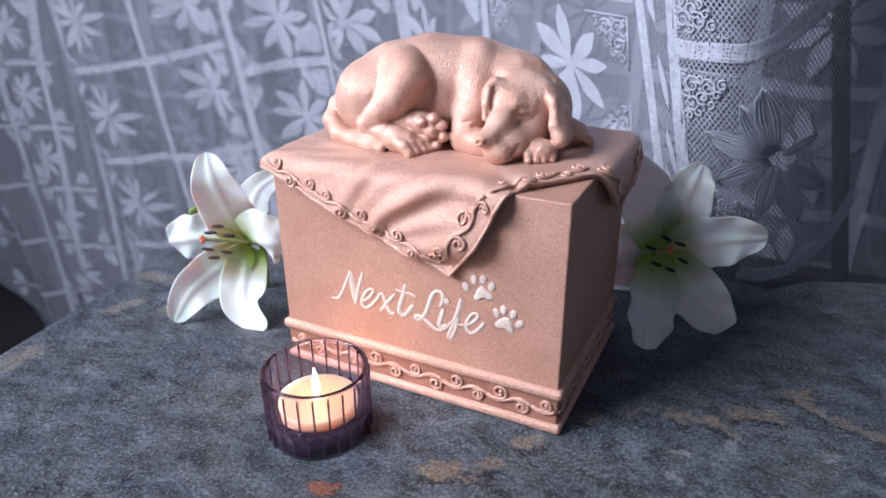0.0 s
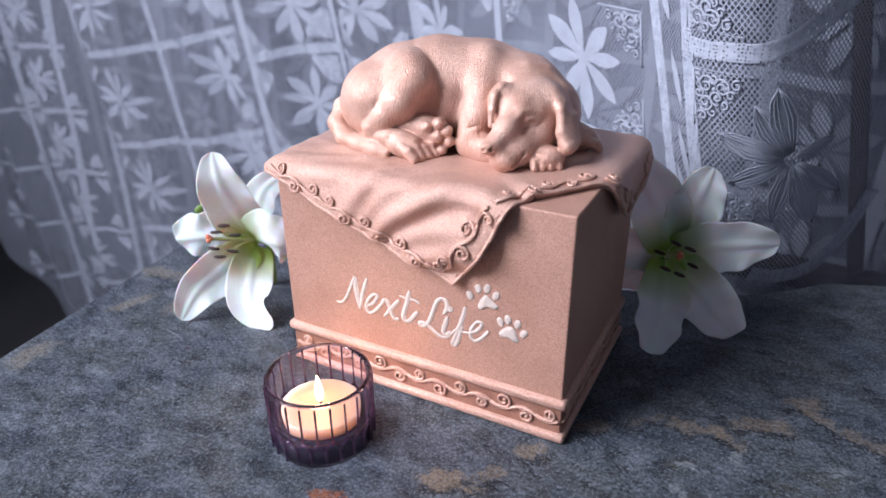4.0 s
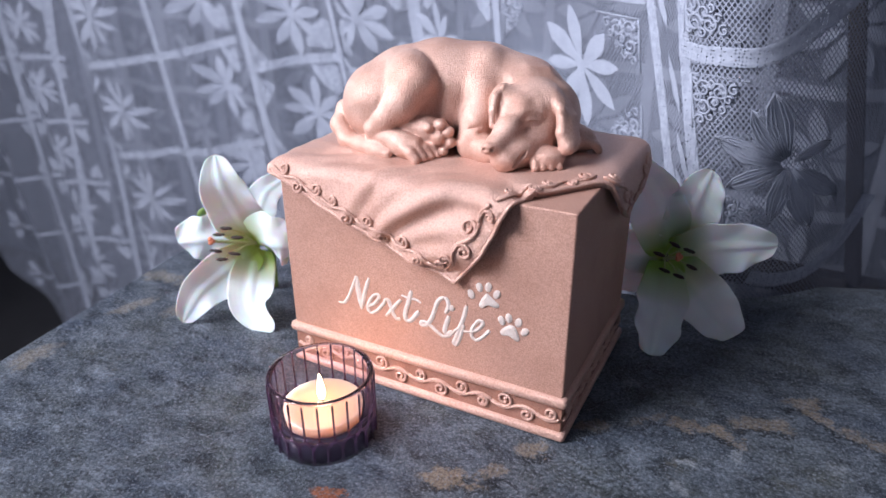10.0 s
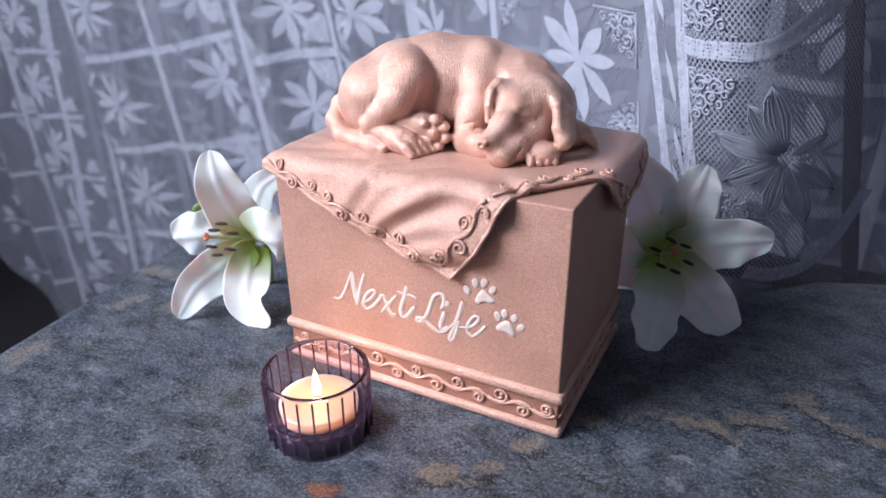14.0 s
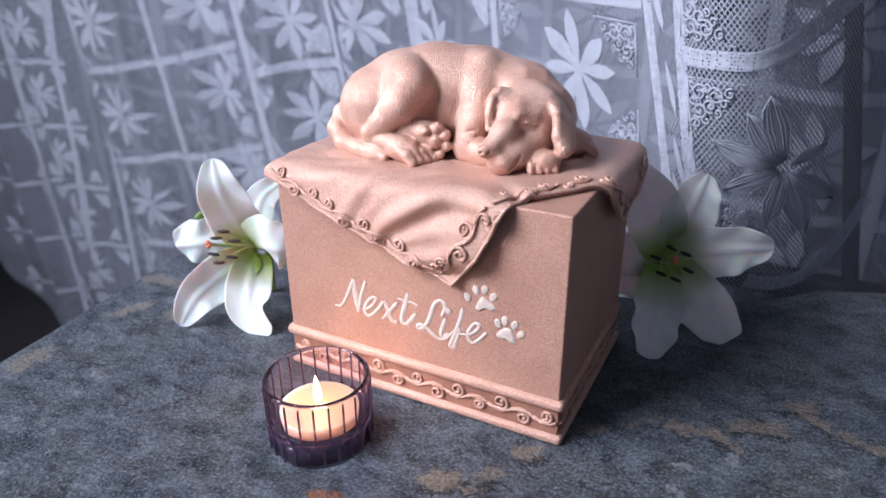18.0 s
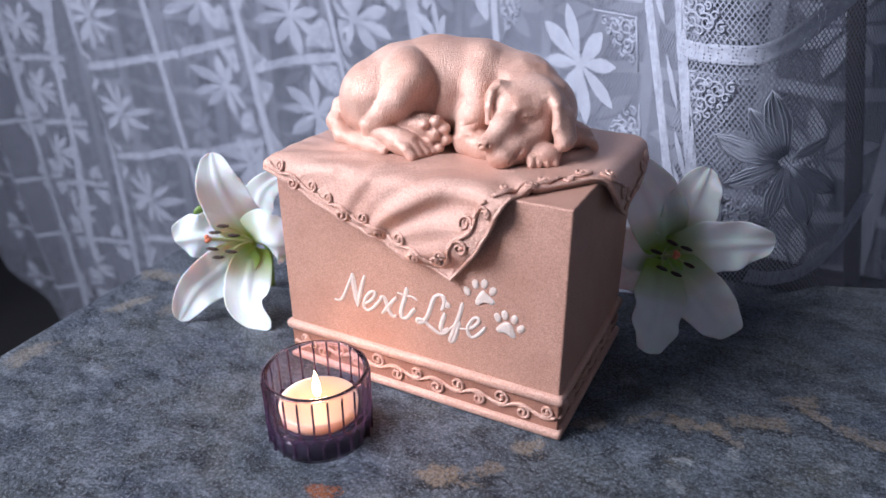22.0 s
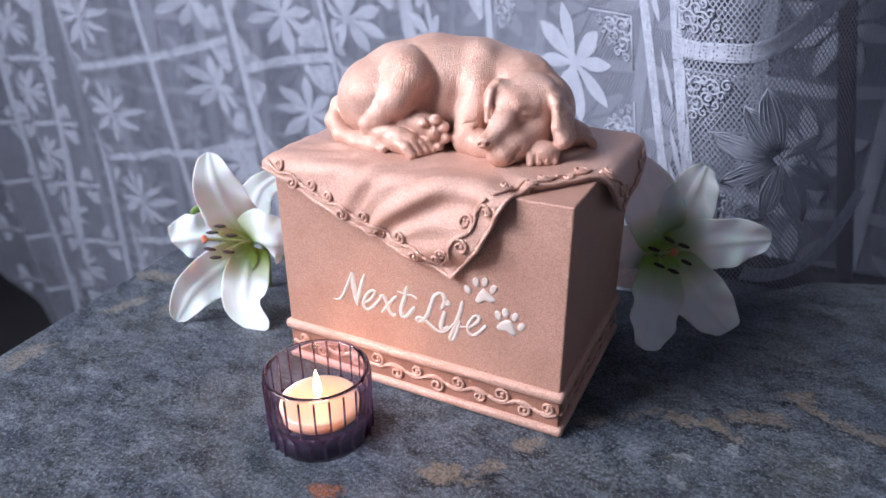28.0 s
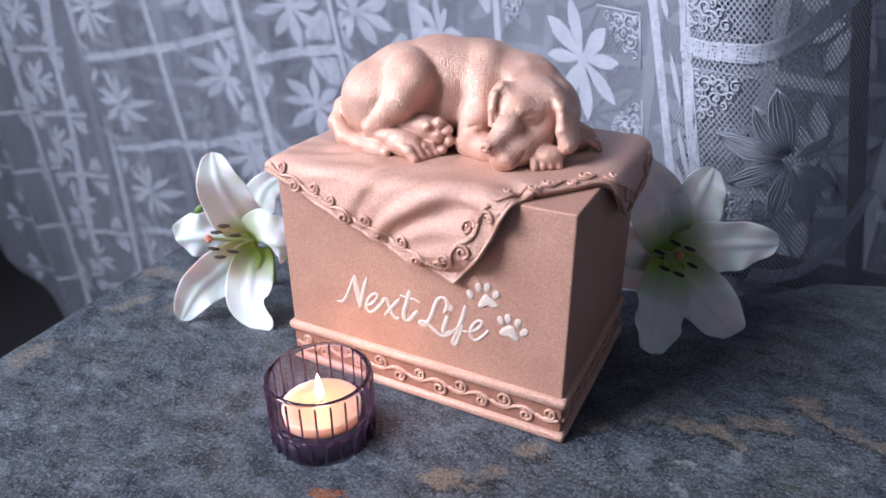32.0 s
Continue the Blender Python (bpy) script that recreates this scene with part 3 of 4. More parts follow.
def curtain():
    c = thing("lace_curtain", "white lace net curtain with leafy flowers in squares", "curtain")
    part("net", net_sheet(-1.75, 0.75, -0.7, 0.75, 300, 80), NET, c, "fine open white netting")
    # upright bands: foot, head, width, material
    for xa, za, xb, zb, w, m in ((-1.235, -0.50, -1.13, 0.60, 0.012, FILL), (-1.045, -0.62, -0.905, 0.60, 0.014, FILL), (-1.068, -0.62, -0.93, 0.60, 0.008, FILL), (-1.13, -0.40, -0.98, 0.40, 0.013, FILL),
                                 (-0.81, -0.62, -0.80, 0.60, 0.012, FILL), (-0.642, -0.62, -0.626, 0.60, 0.020, LACE), (-0.474, -0.62, -0.489, 0.60, 0.009, LACE), (-0.345, -0.62, -0.345, 0.60, 0.016, LACE),
                                 (-0.190, -0.30, -0.200, 0.60, 0.014, LACE)):
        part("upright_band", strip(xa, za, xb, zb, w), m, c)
    # columns of squares: flower, its height, shift of the next one up, step, radius, rows from and to
    for k, (fx, fz, shift, step, r, low, high) in enumerate(((-1.275, 0.05, 0.012, 0.11, 0.034, -3, 3), (-1.098, 0.077, 0.006, 0.106, 0.037, -4, 3), (-0.922, 0.097, -0.002, 0.144, 0.050, -4, 3), (-0.706, 0.128, -0.006, 0.118, 0.043, -5, 3),
                                                             (-0.544, 0.119, -0.007, 0.128, 0.048, -4, 3), (-0.424, 0.123, 0.0, 0.118, 0.046, -4, 3), (-0.304, 0.107, 0.0, 0.118, 0.045, -4, 3))):
        for row in range(low, high):
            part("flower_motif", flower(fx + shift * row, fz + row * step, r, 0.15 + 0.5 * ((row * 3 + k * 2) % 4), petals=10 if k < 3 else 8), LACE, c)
    # cross bands of each column: left end, right end, step, width, sag, corner size
    for xa, za, xb, zb, step, w, wave, size in ((-1.40, -0.01, -1.20, 0.01, 0.108, 0.007, 0.0, 0.020), (-1.195, 0.015, -1.035, 0.024, 0.107, 0.0085, 0.003, 0.024), (-0.99, 0.016, -0.65, 0.080, 0.144, 0.0115, -0.006, 0.034),
                                                (-0.626, 0.043, -0.484, 0.068, 0.128, 0.0125, 0.004, 0.036), (-0.474, 0.066, -0.353, 0.060, 0.118, 0.012, -0.006, 0.030), (-0.337, 0.064, -0.20, 0.068, 0.118, 0.014, 0.0, 0.030)):
        for row in range(-5, 4):
            dz = row * step
            if not within(xa - LEAN * (za + dz - 0.1), za + dz):
                continue
            part("cross_band", strip(xa, za + dz, xb, zb + dz, w, 0.0012, 20, wave), FILL, c)
            for sx, xc, zc in ((1, xa + 0.006, za + dz), (-1, xb - 0.006, zb + dz)):
                part("corner_motif", fan(xc, zc + w / 2 + 0.005, sx, 1, size), FILL, c)
                part("corner_motif", fan(xc, zc - w / 2 - 0.005, sx, -1, size), FILL, c)
    # the near fold, seen in detail
    part("flower_motif", flower(-0.087, 0.129, 0.043, 0.12, 0.0014, 8), LACE, c)
    part("flower_motif", flower(-0.092, 0.245, 0.043, 0.2, 0.0014, 8), LACE, c)
    part("flower_motif", flower(-0.080, 0.013, 0.043, 0.5, 0.0014, 8), LACE, c)
    for xa, za, xb, zb, w in ((0.003, 0.02, -0.055, 0.50, 0.0075), (0.020, 0.02, -0.012, 0.50, 0.0085)):
        part("upright_band", strip(xa, za, xb, zb, w, 0.0014, 40), FILL, c)
    # leaf blades between the two bands
    for xa, za, xb, zb, w in ((-0.003, 0.155, 0.006, 0.120, 0.0045), (0.003, 0.110, 0.012, 0.072, 0.004), (-0.006, 0.100, 0.004, 0.050, 0.005), (0.001, 0.085, 0.014, 0.045, 0.0045), (-0.012, 0.20, -0.004, 0.172, 0.005)):
        bm = bmesh.new()
        patch(bm, [(xa, za), (xa + 0.3 * (xb - xa) - w / 2, za + 0.3 * (zb - za)), (xa + 0.7 * (xb - xa) - w / 2, za + 0.7 * (zb - za)), (xb, zb), (xa + 0.7 * (xb - xa) + w / 2, za + 0.7 * (zb - za)), (xa + 0.3 * (xb - xa) + w / 2, za + 0.3 * (zb - za))], 0.0016, 0.0022)
        part("leaf_motif", bm, LACE, c)
    for z in (0.068, 0.183, 0.30):
        part("cross_band", strip(-0.19, z, -0.022, z + 0.006, 0.011, 0.0012, 20), LACE, c)
        for xc, sx in ((-0.180, 1), (-0.028, -1)):
            part("corner_motif", fan(xc, z + 0.012, sx, 1, 0.030, fine=True), LACE, c)
            part("corner_motif", fan(xc, z - 0.010, sx, -1, 0.032, fine=True), LACE, c)
    part("cross_band", ribbon([(0.006, 0.162), (0.022, 0.162), (0.043, 0.163), (0.059, 0.164), (0.074, 0.169), (0.089, 0.18), (0.106, 0.194), (0.124, 0.209)], 0.0115), FILL, c)
    part("corner_motif", fan(0.011, 0.172, 1, 1, 0.03, 0.0016, True), LACE, c)
    part("corner_motif", fan(0.016, 0.149, 1, -1, 0.030, 0.0016, True), LACE, c)
    part("corner_motif", fan(0.034, 0.051, 1, 1, 0.022, 0.0016, True), LACE, c)
    part("cross_band", ribbon([(0.047, 0.012), (0.063, 0.005), (0.084, 0.004), (0.104, 0.018), (0.123, 0.047)], 0.011), FILL, c)
    # large leafy flower on the fold
    fx, fz = 0.073, 0.093
    for k, (a, ln) in enumerate(((155, 0.0474), (-160, 0.0405), (117, 0.0447), (98, 0.0515), (24, 0.0273), (-50, 0.0447), (-78, 0.0551), (-106, 0.0437))):
        a = radians(a)
        bm = bmesh.new()
        pts = []
        for u, v in ((0.10, 0.04), (0.3, 0.105), (0.55, 0.15), (0.8, 0.105), (1.0, 0.0), (0.8, -0.105), (0.55, -0.15), (0.3, -0.105), (0.10, -0.04)):
            pts.append((fx + ln * (u * math.cos(a) - v * math.sin(a)), fz + ln * (u * math.sin(a) + v * math.cos(a))))
        patch(bm, pts, 0.0016, 0.0024)
        for w in (1.0, 0.62, 0.3):
            tube(bm, [leaned(fx + ln * (u * math.cos(a) - v * w * math.sin(a)), fz + ln * (u * math.sin(a) + v * w * math.cos(a)), 0.0022) for u, v in ((0.10, 0.04), (0.3, 0.105), (0.55, 0.15), (0.8, 0.105), (0.97, 0.0), (0.8, -0.105), (0.55, -0.15), (0.3, -0.105), (0.10, -0.04))], 0.0004, 5)
        part("leaf_motif", bm, LACE, c)


curtain()


def back_curtain():
    """The second curtain, deeper in the window, which shows through the near netting."""
    c = thing("lace_curtain", "second lace curtain hanging deeper in the window", "curtain")
    bm = bmesh.new()
    uv = bm.loops.layers.uv.new("cloth")

    def at(x, z, lift=0.0):
        return Vector((x, float(np.interp(x, (-1.8, -0.5, -0.25, 0.2), (0.60, 0.57, 0.50, 0.46))) + 0.012 * math.sin(x * 50) - lift, z))

    nx = 160
    for i in range(nx):
        xa, xb = -1.30 + 1.95 * i / nx, -1.30 + 1.95 * (i + 1) / nx
        f = bm.faces.new([bm.verts.new(at(x, z)) for x, z in ((xa, -0.5), (xb, -0.5), (xb, 0.7), (xa, 0.7))])
        for loop, p in zip(f.loops, ((xa, -0.5), (xb, -0.5), (xb, 0.7), (xa, 0.7))):
            loop[uv].uv = p
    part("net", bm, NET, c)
    for i in range(-10, 5):
        for j in range(-3, 3):
            x, z = 0.099 + 0.115 * i, 0.030 + 0.12 * j
            bm = bmesh.new()
            for k in range(8):
                a = 0.3 + i + j + k * math.pi / 4
                bm.faces.new([bm.verts.new(at(x + 0.05 * (u * math.cos(a) - v * math.sin(a)), z + 0.05 * (u * math.sin(a) + v * math.cos(a)), 0.004)) for u, v in ((0.1, 0), (0.5, 0.17), (0.8, 0.12), (1, 0), (0.8, -0.12), (0.5, -0.17))])
            part("flower_motif", bm, LACE, c)
            for dx, dz, ax, az in ((0, -0.06, 0.06, 0.006), (-0.06, 0, 0.007, 0.06)):
                bm = bmesh.new()
                n = 6
                for k in range(n):
                    if ax > az:
                        q = [(x + dx - ax + 2 * ax * (k + e) / n, z + dz + f * az) for e, f in ((0, -1), (1, -1), (1, 1), (0, 1))]
                    else:
                        q = [(x + dx + f * ax, z + dz - az + 2 * az * (k + e) / n) for e, f in ((0, -1), (0, 1), (1, 1), (1, -1))]
                    bm.faces.new([bm.verts.new(at(p, r, 0.003)) for p, r in q])
                part("cross_band" if ax > az else "upright_band", bm, LACE, c)


back_curtain()


# ---- the urn ----
W, D, H = 0.17, 0.116, 0.126


def urn():
    u = thing("pet_urn", "copper-coloured stoneware urn with sleeping dog lid, standing on granite", "urn")
    bm = bmesh.new()
    box(bm, -W + 0.0022, 0.0022, 0.022, -0.0022, D - 0.0022, H, 0.001, 3)
    part("body", bm, URN, u, smooth=False)
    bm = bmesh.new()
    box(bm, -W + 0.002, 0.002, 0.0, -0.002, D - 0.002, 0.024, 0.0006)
    part("plinth", bm, PLINTH_COPPER, u, smooth=False)
    bm = bmesh.new()
    box(bm, -W - 0.0005, -0.0005, 0.0205, 0.0005, D + 0.0005, 0.0264, 0.0024, 4)
    part("upper_moulding", bm, CLOTH, u)
    bm = bmesh.new()
    box(bm, -W - 0.0005, -0.0005, 0.0, 0.0005, D + 0.0005, 0.0052, 0.002, 4)
    part("lower_moulding", bm, CLOTH, u)
    return u


URN_THING = urn()


# the cloth over the lid: t < 0 hangs down the front, s > 0 down the right side, s < -W down the left
def draped(s, t, lift=0.0):
    r, top = 0.006, H + 0.0022
    x, y, z = s, t, top
    nx, ny, nz = 0.0, 0.0, 1.0
    if t < r:
        a = min((r - t) / r, math.pi / 2)
        y, z = r - (r + 0.003) * math.sin(a), top - r + r * math.cos(a)
        over = (r - t) - r * math.pi / 2
        if over > 0:
            z -= over
            y -= 0.0015 * math.sin(min(over / 0.03, 1) * math.pi)
        ny, nz = -math.sin(a), math.cos(a)
    if s > -r:
        a = min((s + r) / r, math.pi / 2)
        x, z2 = -r + (r + 0.003) * math.sin(a), top - r + r * math.cos(a)
        over = (s + r) - r * math.pi / 2
        if over > 0:
            z2 -= over
            x += 0.002 * math.sin(min(over / 0.02, 1) * math.pi)
        z = min(z, z2)
        nx, nz = math.sin(a), math.cos(a)
    if s < -W + r:
        a = min((-W + r - s) / r, math.pi / 2)
        x, z2 = -W + r - (r + 0.0012) * math.sin(a), top - r + r * math.cos(a)
        over = (-W + r - s) - r * math.pi / 2
        if over > 0:
            z2 -= over
        z = min(z, z2)
        nx, nz = -math.sin(a), math.cos(a)
    # swags hanging between the left corner and the right-hand hem of the front flap
    u, v = s + 0.058, t
    sag = v + 14.0 * u * u * (1 if u < 0 else 1.7)
    win = math.exp(-(u / 0.05) ** 2) * (1 if t < 0.004 else math.exp(-((t - 0.004) / 0.014) ** 2))
    wander = noise.noise(Vector((s * 30, t * 18, 7.7)))
    fold = 0.0023 * win * ((0.55 + 0.9 * wander) * math.sin(sag * 380 + 1.0 + 9 * u + 2.2 * wander) + 0.9 * math.sin(sag * 200 + 0.4 + 2.0 * wander))
    fold += 0.0016 * math.exp(-((t - 0.022 + 0.35 * (s + 0.13)) / 0.0045) ** 2) * math.exp(-((s + 0.135) / 0.03) ** 2)
    fold += 0.0011 * math.sin((0.9 * t - 0.3 * (s + 0.17)) * 480 + 0.6) * math.exp(-((s + 0.138) / 0.024) ** 2) * math.exp(-((t - 0.012) / 0.014) ** 2)
    fold += 0.0008 * noise.noise(Vector((s * 45, t * 45, 3.1)))
    return Vector((x, y, z)) + Vector((nx, ny, nz)).normalized() * (lift + fold + 0.0008)


EDGE = [(-0.1705, -0.004), (-0.150, -0.0105), (-0.1385, -0.0165), (-0.1114, -0.027), (-0.0853, -0.0375), (-0.0605, -0.0455), (-0.0452, -0.026), (-0.036, -0.006), (-0.030, 0.005), (-0.014, 0.026), (-0.002, 0.042), (0.014, 0.053), (0.029, 0.079), (0.014, 0.105), (0.006, 0.118)]


def drape():
    bm = bmesh.new()
    bm.faces.new([bm.verts.new((s, t, 0)) for s, t in EDGE + [(-0.1725, 0.118), (-0.1735, 0.07), (-0.1730, 0.02)]])
    for k in range(1, 92):
        for co, no in (((-0.19 + k * 0.0025, 0, 0), (1, 0, 0)), ((0, -0.05 + k * 0.0019, 0), (0, 1, 0))):
            bmesh.ops.bisect_plane(bm, geom=bm.verts[:] + bm.edges[:] + bm.faces[:], plane_co=co, plane_no=no)
    bmesh.ops.triangulate(bm, faces=[f for f in bm.faces if len(f.verts) > 4])
    for v in bm.verts:
        v.co = draped(v.co.x, v.co.y)
    ob = part("cloth", bm, CLOTH, URN_THING, "draped copper cloth with scrolled hem")
    mod = ob.modifiers.new("thick", "SOLIDIFY")
    mod.thickness, mod.offset = 0.003, -1
    bm = bmesh.new()
    tube(bm, [draped(a[0] + (b[0] - a[0]) * i / 8, a[1] + (b[1] - a[1]) * i / 8, -0.0004) for a, b in zip(EDGE, EDGE[1:]) for i in range(8)], 0.0011)
    part("hem", bm, CLOTH, ob)
    return ob


CLOTH_PART = drape()


def curl(cx, cy, r, start, flip, turns=1.35, n=20):
    return [(cx + r * (1 - 0.78 * i / n) * math.cos(start + flip * turns * 2 * math.pi * i / n), cy + r * (1 - 0.78 * i / n) * math.sin(start + flip * turns * 2 * math.pi * i / n)) for i in range(n + 1)]


def vine(ax, ay, bx, by, count, r, lay, cord=0.0008, inset=0.0, both=True, first=1):
    """A running scroll from a to b: at each step a stroke leaves the stem and winds into a curl. lay() sets (u, v) on the surface."""
    bm = bmesh.new()
    d = Vector((bx - ax, by - ay))
    ln = d.length
    d.normalize()
    p = Vector((-d.y, d.x))
    o = Vector((ax, ay)) + p * inset

    def put(u, v):
        q = o + d * u + p * v
        return lay(q.x, q.y)

    step = ln / count
    tube(bm, [put(ln * i / (count * 10), -first * 0.5 * r * math.sin(math.pi * i / 10)) for i in range(count * 10 + 1)], cord)
    for k in range(count):
        side = first * (1 if k % 2 == 0 else -1)
        if not both and side < 0:
            side = 1
        big = r * (0.85 + 0.25 * ((k * 5) % 3) / 2)
        cu, cv = (k + 0.58) * step, side * (big * 0.62)
        line = curl(cu, cv, big, -side * math.pi / 2 - side * 0.5, side, 1.45, 24)
        lead = [((k + 0.02) * step, side * 0.0 * r), ((k + 0.25) * step, -side * 0.33 * r)]
        whole = lead + line
        tube(bm, [put(u, v) for u, v in whole], [cord * (1.05 - 0.35 * i / len(whole)) for i in range(len(whole))])
        ellipsoid(bm, put(*line[-1]), (cord * 1.15,) * 3, u=8, v=6)
    return bm


def ornaments():
    hem = lambda s, t: draped(s, t, 0.0006)
    part("hem_scroll", vine(-0.168, -0.005, -0.137, -0.0165, 3, 0.0035, hem, 0.0009, inset=0.0045), CLOTH, CLOTH_PART)
    part("hem_scroll", vine(-0.137, -0.0165, -0.066, -0.0435, 7, 0.0035, hem, 0.0009, inset=0.0045), CLOTH, CLOTH_PART)
    part("hem_scroll", vine(-0.0605, -0.042, -0.036, -0.004, 4, 0.0042, hem, 0.0009, inset=0.0062), CLOTH, CLOTH_PART)
    part("hem_scroll", vine(-0.035, -0.002, -0.003, 0.041, 5, 0.0036, hem, 0.0009, inset=0.0052), CLOTH, CLOTH_PART)
    part("hem_scroll", vine(-0.001, 0.042, 0.028, 0.077, 4, 0.0035, hem, 0.0009, inset=0.0045), CLOTH, CLOTH_PART)
    part("hem_scroll", vine(0.027, 0.081, 0.007, 0.114, 4, 0.0035, hem, 0.0009, inset=0.0045), CLOTH, CLOTH_PART)
    front = lambda x, z: Vector((x, 0.0016, z))
    side = lambda y, z: Vector((-0.0016, y, z))
    part("base_scroll", vine(-0.166, 0.0129, -0.003, 0.0129, 13, 0.0043, front, 0.0010), CLOTH, URN_THING)
    part("base_scroll", vine(0.003, 0.0129, 0.113, 0.0129, 9, 0.0043, side, 0.0010), CLOTH, URN_THING)


ornaments()


def stroke(bm, line, width):
    """A stroke of the pen on the front: rounded across, tapered at both ends."""
    pts = smoothed([(x, 0, z) for x, z in line], 6)
    n = len(pts) - 1
    rows = []
    for i, p in enumerate(pts):
        d = pts[min(i + 1, n)] - pts[max(i - 1, 0)]
        d.normalize()
        side = Vector((-d.z, 0, d.x))
        # a broad nib: strokes that run down are heavier than those that rise
        w = width * 0.57 * (0.82 + 0.3 * abs(d.z)) * min(1.0, 0.55 + 0.15 * min(i, n - i))
        rows.append([bm.verts.new(((p.x + side.x * w * k) * 0.001, 0.0021 - 0.00045 * (1 - k * k), (p.z + side.z * w * k) * 0.001)) for k in (-1, -0.55, 0, 0.55, 1)])
    for a, b in zip(rows, rows[1:]):
        for k in range(4):
            bm.faces.new((a[k], a[k + 1], b[k + 1], b[k]))


def lettering():
    # each letter: strokes of the pen, in millimetres on the front, and the pen width
    letters = []
    letters += [([(-135.3, 47.9), (-131.8, 48.1), (-128.5, 52.2), (-124.9, 60.2), (-121.9, 67.2)], 1.55), ([(-122.2, 67.5), (-121.4, 58.3), (-119.8, 47.6)], 2.63), ([(-119.9, 47.2), (-117.4, 57.5), (-113.9, 68.1)], 2.02)]
    letters += [([(-116.0, 49.7), (-111.9, 52.2), (-108.4, 56.6), (-108.6, 59.0), (-111.6, 57.6), (-114.7, 52.9), (-115.7, 48.3), (-113.7, 46.3), (-110.3, 48.3), (-106.4, 52.9), (-103.8, 56.4)], 1.71)]
    letters += [([(-105.2, 55.7), (-102.7, 57.4), (-101.0, 54.0), (-99.5, 49.5), (-97.4, 46.8), (-94.9, 47.9)], 2.02), ([(-94.2, 59.6), (-98.2, 54.7), (-104.2, 46.7)], 1.86)]
    letters += [([(-87.8, 67.0), (-89.7, 59.4), (-92.0, 51.8), (-91.4, 47.8), (-88.6, 48.2), (-85.4, 52.5), (-83.3, 55.5)], 2.17), ([(-94.1, 62.3), (-88.9, 61.6), (-85.2, 61.9), (-82.2, 60.6)], 1.40)]
    letters += [([(-67.9, 58.3), (-66.0, 62.8), (-66.9, 66.6), (-69.5, 66.9), (-72.2, 64.2), (-74.2, 58.3), (-76.3, 52.3), (-79.4, 47.9), (-82.1, 47.5), (-81.7, 49.4), (-78.3, 49.3), (-74.0, 46.3), (-69.0, 43.9), (-64.0, 46.4)], 2.02)]
    letters += [([(-65.6, 57.5), (-67.3, 52.0), (-68.3, 47.6), (-66.7, 46.0), (-63.7, 48.9)], 2.17)]
    letters += [([(-55.7, 66.2), (-57.0, 60.2), (-59.2, 52.9), (-61.7, 45.3), (-63.0, 41.8), (-61.4, 41.2), (-59.4, 46.0), (-58.5, 51.0)], 2.02), ([(-65.0, 45.4), (-61.1, 50.6), (-57.5, 53.7), (-57.8, 50.5), (-53.4, 51.1)], 1.40)]
    letters += [([(-53.7, 51.0), (-49.9, 53.1), (-46.8, 57.0), (-47.2, 59.2), (-49.7, 58.2), (-52.4, 53.4), (-52.7, 48.9), (-50.1, 47.0), (-46.7, 49.7), (-44.5, 52.6), (-42.7, 55.2)], 1.71)]
    bm = bmesh.new()
    for line, width in letters:
        stroke(bm, line, width)
    x, z = (-64.3, 62.3)
    ellipsoid(bm, (x * 0.001, 0.0021, z * 0.001), (0.0019, 0.0004, 0.0019), u=16, v=8)
    part("inscription", bm, WHITE_INK, URN_THING, "white engraved script words Next Life")
    for toes, heel in (([(-53.3, 73.3, -25), (-48.8, 78.3, -8), (-44.0, 79.5, 8), (-39.4, 76.5, 25)], [(-44.8, 76.1), (-41.4, 73.5), (-38.0, 70.8), (-39.7, 68.8), (-43.7, 69.3), (-47.0, 66.8), (-48.9, 68.0), (-47.4, 72.6)]),
                       ([(-36.5, 62.5, -20), (-32.7, 64.9, -5), (-27.6, 63.7, 15), (-24.1, 59.2, 35)], [(-32.2, 61.1), (-29.2, 60.6), (-26.6, 54.5), (-28.3, 52.7), (-32.0, 54.6), (-35.9, 54.1), (-37.2, 56.1), (-34.6, 59.5)])):
        bm = bmesh.new()
        for x, z, turn in toes:
            ellipsoid(bm, (x * 0.001, 0.0021, z * 0.001), (0.0019, 0.0005, 0.0027), (0, turn, 0), 16, 8)
        ring = [p for p in smoothed([(x, 0, z) for x, z in heel + heel[:1]], 4)][:-1]
        mid = sum(ring, Vector()) / len(ring)
        loops = [[bm.verts.new(((mid.x + (p.x - mid.x) * k) * 0.001, y, (mid.z + (p.z - mid.z) * k) * 0.001)) for p in ring] for k, y in ((1, 0.0021), (0.9, 0.0017), (0.5, 0.00155))]
        for a, b in zip(loops, loops[1:]):
            for i in range(len(ring)):
                bm.faces.new((a[i], a[(i + 1) % len(ring)], b[(i + 1) % len(ring)], b[i]))
        bm.faces.new(loops[-1])
        part("paw_print", bm, WHITE_INK, URN_THING, "white engraved paw print")


lettering()


